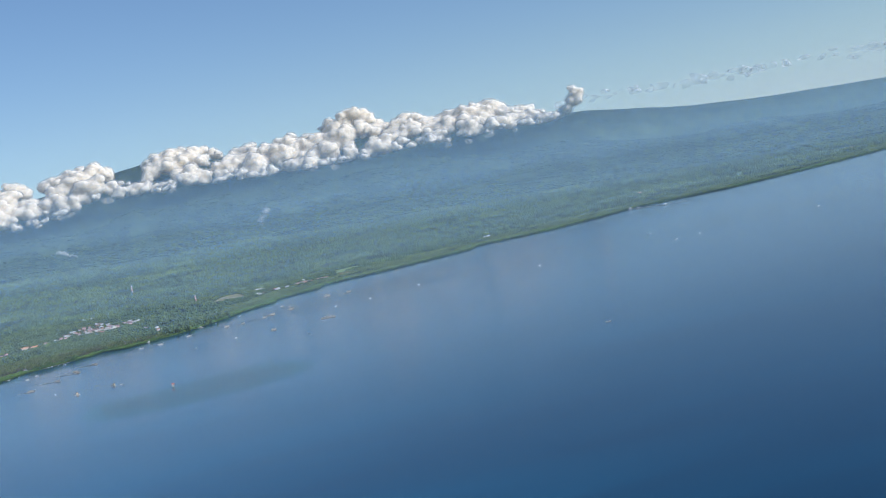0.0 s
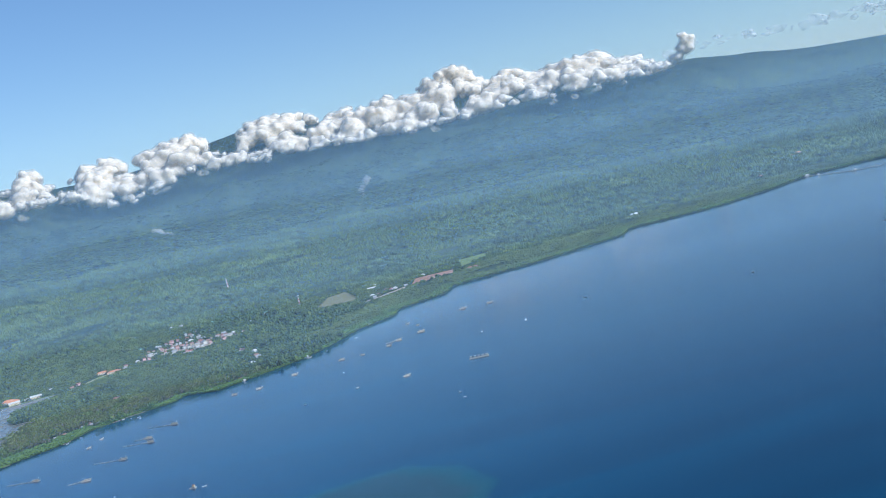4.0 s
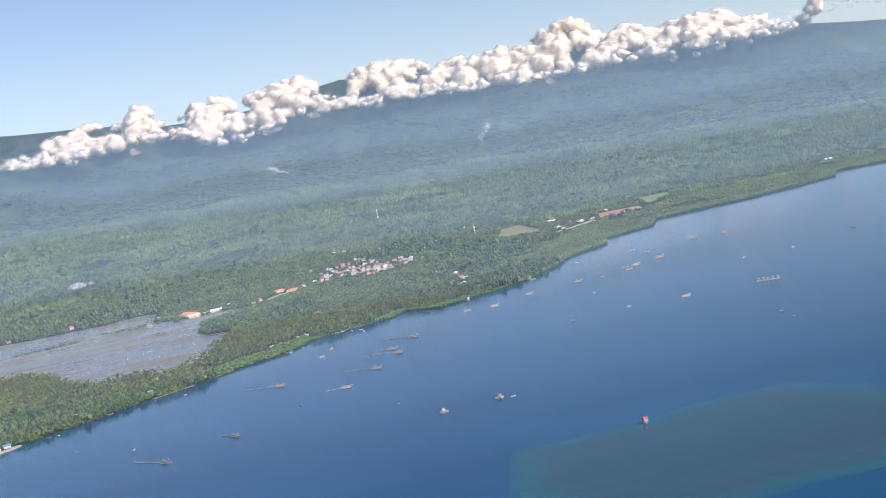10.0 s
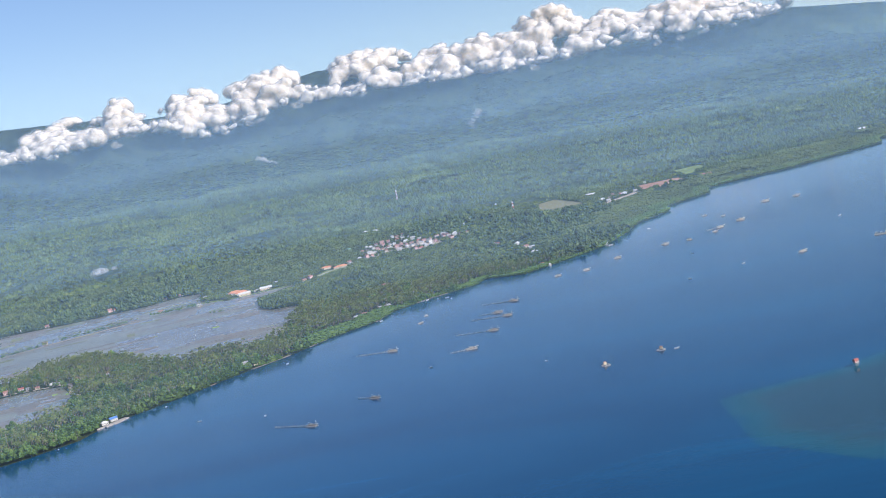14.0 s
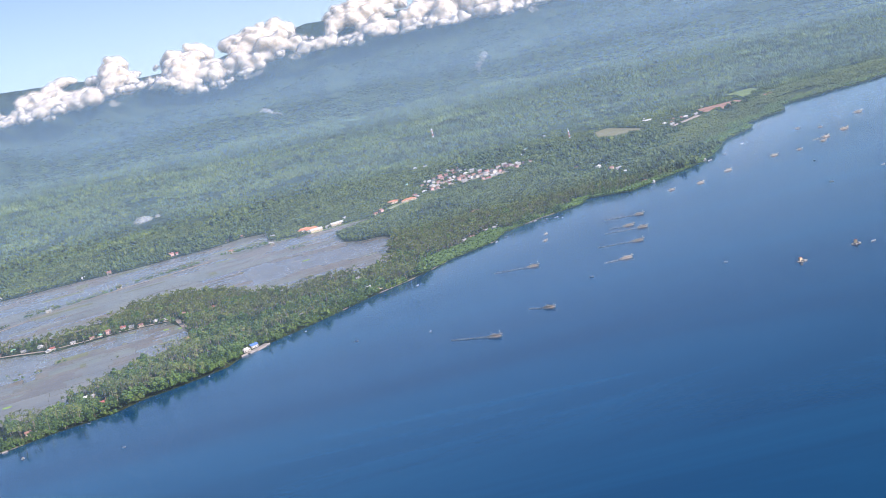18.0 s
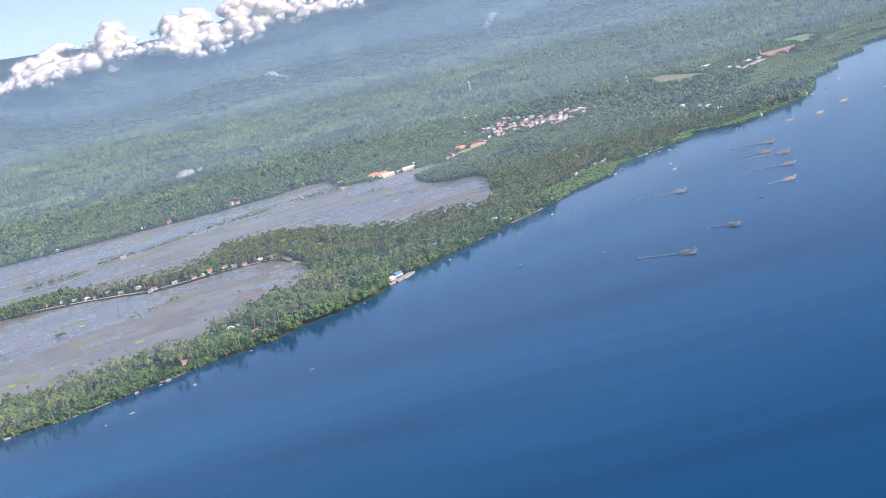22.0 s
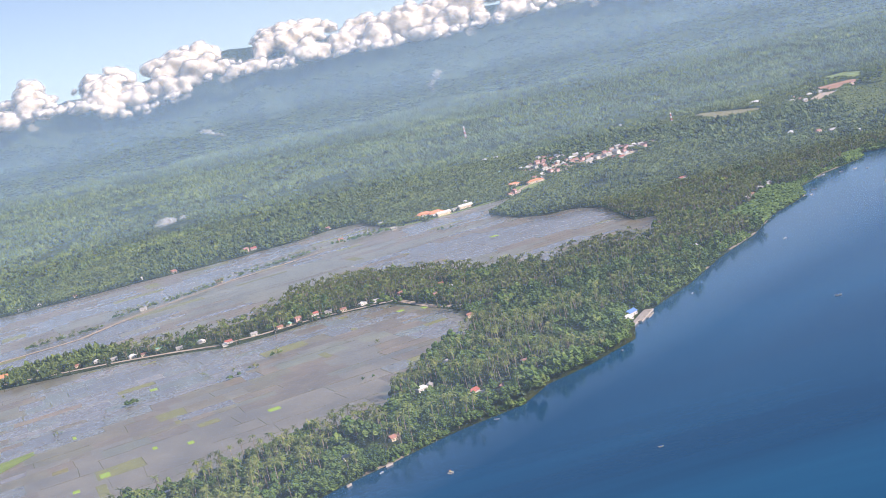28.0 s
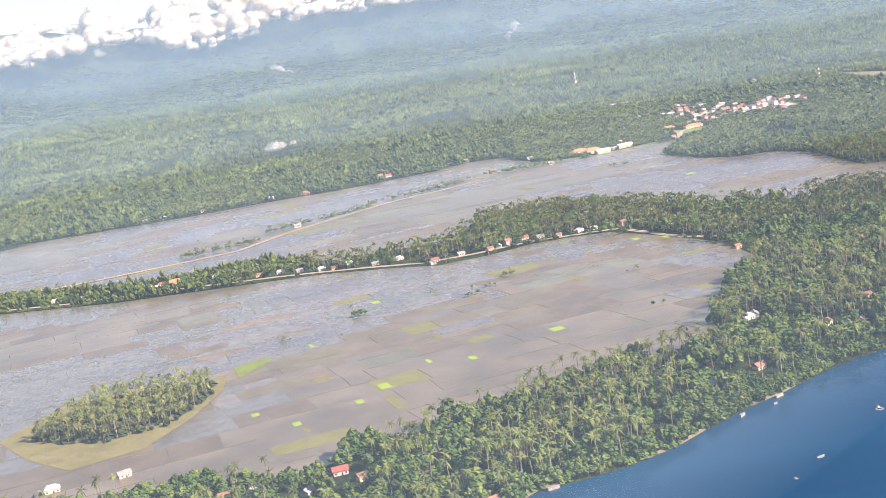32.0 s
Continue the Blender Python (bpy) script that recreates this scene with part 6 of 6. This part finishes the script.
# ---- haze imitated by tinted see-through sheets, thicker towards the ground ----
def haze_material(thick):
    m, t, b = material("imitated_haze")
    uv = node(t, "ShaderNodeUVMap")
    sep = node(t, "ShaderNodeSeparateXYZ")
    t.links.new(uv.outputs[0], sep.inputs[0])
    # Haze painted as opacity that thins with height
    fade = ramp(t, sep.outputs["Y"], [(0.0, (0, 0, 0)), (0.10, (thick,) * 3), (0.55, (thick * 0.8,) * 3), (1.0, (0, 0, 0))])
    body = node(t, "ShaderNodeBsdfDiffuse", Color=(0.43, 0.69, 0.96, 1))
    back = node(t, "ShaderNodeBsdfTranslucent", Color=(0.43, 0.69, 0.96, 1))
    both = node(t, "ShaderNodeMixShader", Fac=0.15)
    clear = node(t, "ShaderNodeBsdfTransparent")
    out = node(t, "ShaderNodeMixShader")
    t.links.new(body.outputs[0], both.inputs[1]), t.links.new(back.outputs[0], both.inputs[2])
    t.links.new(fade, out.inputs[0]), t.links.new(clear.outputs[0], out.inputs[1]), t.links.new(both.outputs[0], out.inputs[2])
    t.links.new(out.outputs[0], t.nodes["Material Output"].inputs[0])
    return m


def veil(x, y, lift, thick):
    """A standing tinted sheet that imitates haze over a line on the ground, fading out upwards and at its foot."""
    foot = np.maximum(ground_z(x, y), 0.0)
    levels = np.array([0.0, 0.03, 0.06, 0.10, 0.2, 0.4, 0.6, 0.8, 1.0])
    co = np.concatenate([np.stack([x, y, foot - 1.0 + k * lift], -1) for k in levels])
    me = mesh_of("haze", co, grid_faces(len(levels), len(x)), [haze_material(thick)], True)
    uvl = me.uv_layers.new(name="UVMap")
    idx = np.empty(len(me.loops), np.int32)
    me.loops.foreach_get("vertex_index", idx)
    uvl.data.foreach_set("uv", np.stack([np.zeros(len(idx)), np.repeat(levels, len(x))[idx]], -1).astype(np.float32).ravel())
    return tagged(new("haze", me), "see-through blue sheet imitating haze over land", "haze", kind="structure")


for r_, thick_ in HAZE:
    x = np.linspace(-1.0, 1.0, 81) * min(1.5 * r_ + 6.0, 66.0) * U
    veil(x, np.full(81, (r_ - 1.5) * U), (0.6 + 0.105 * r_) * U, thick_)
# one more sheet along the coast, over the water, added to lift dark tones
s = np.linspace(-12, 30, 90)
veil((-1.4 + ALONG[0] * s - INLAND[0] * 0.35) * U, (4.15 + ALONG[1] * s - INLAND[1] * 0.35) * U, 1.7 * U, SHORE_HAZE)
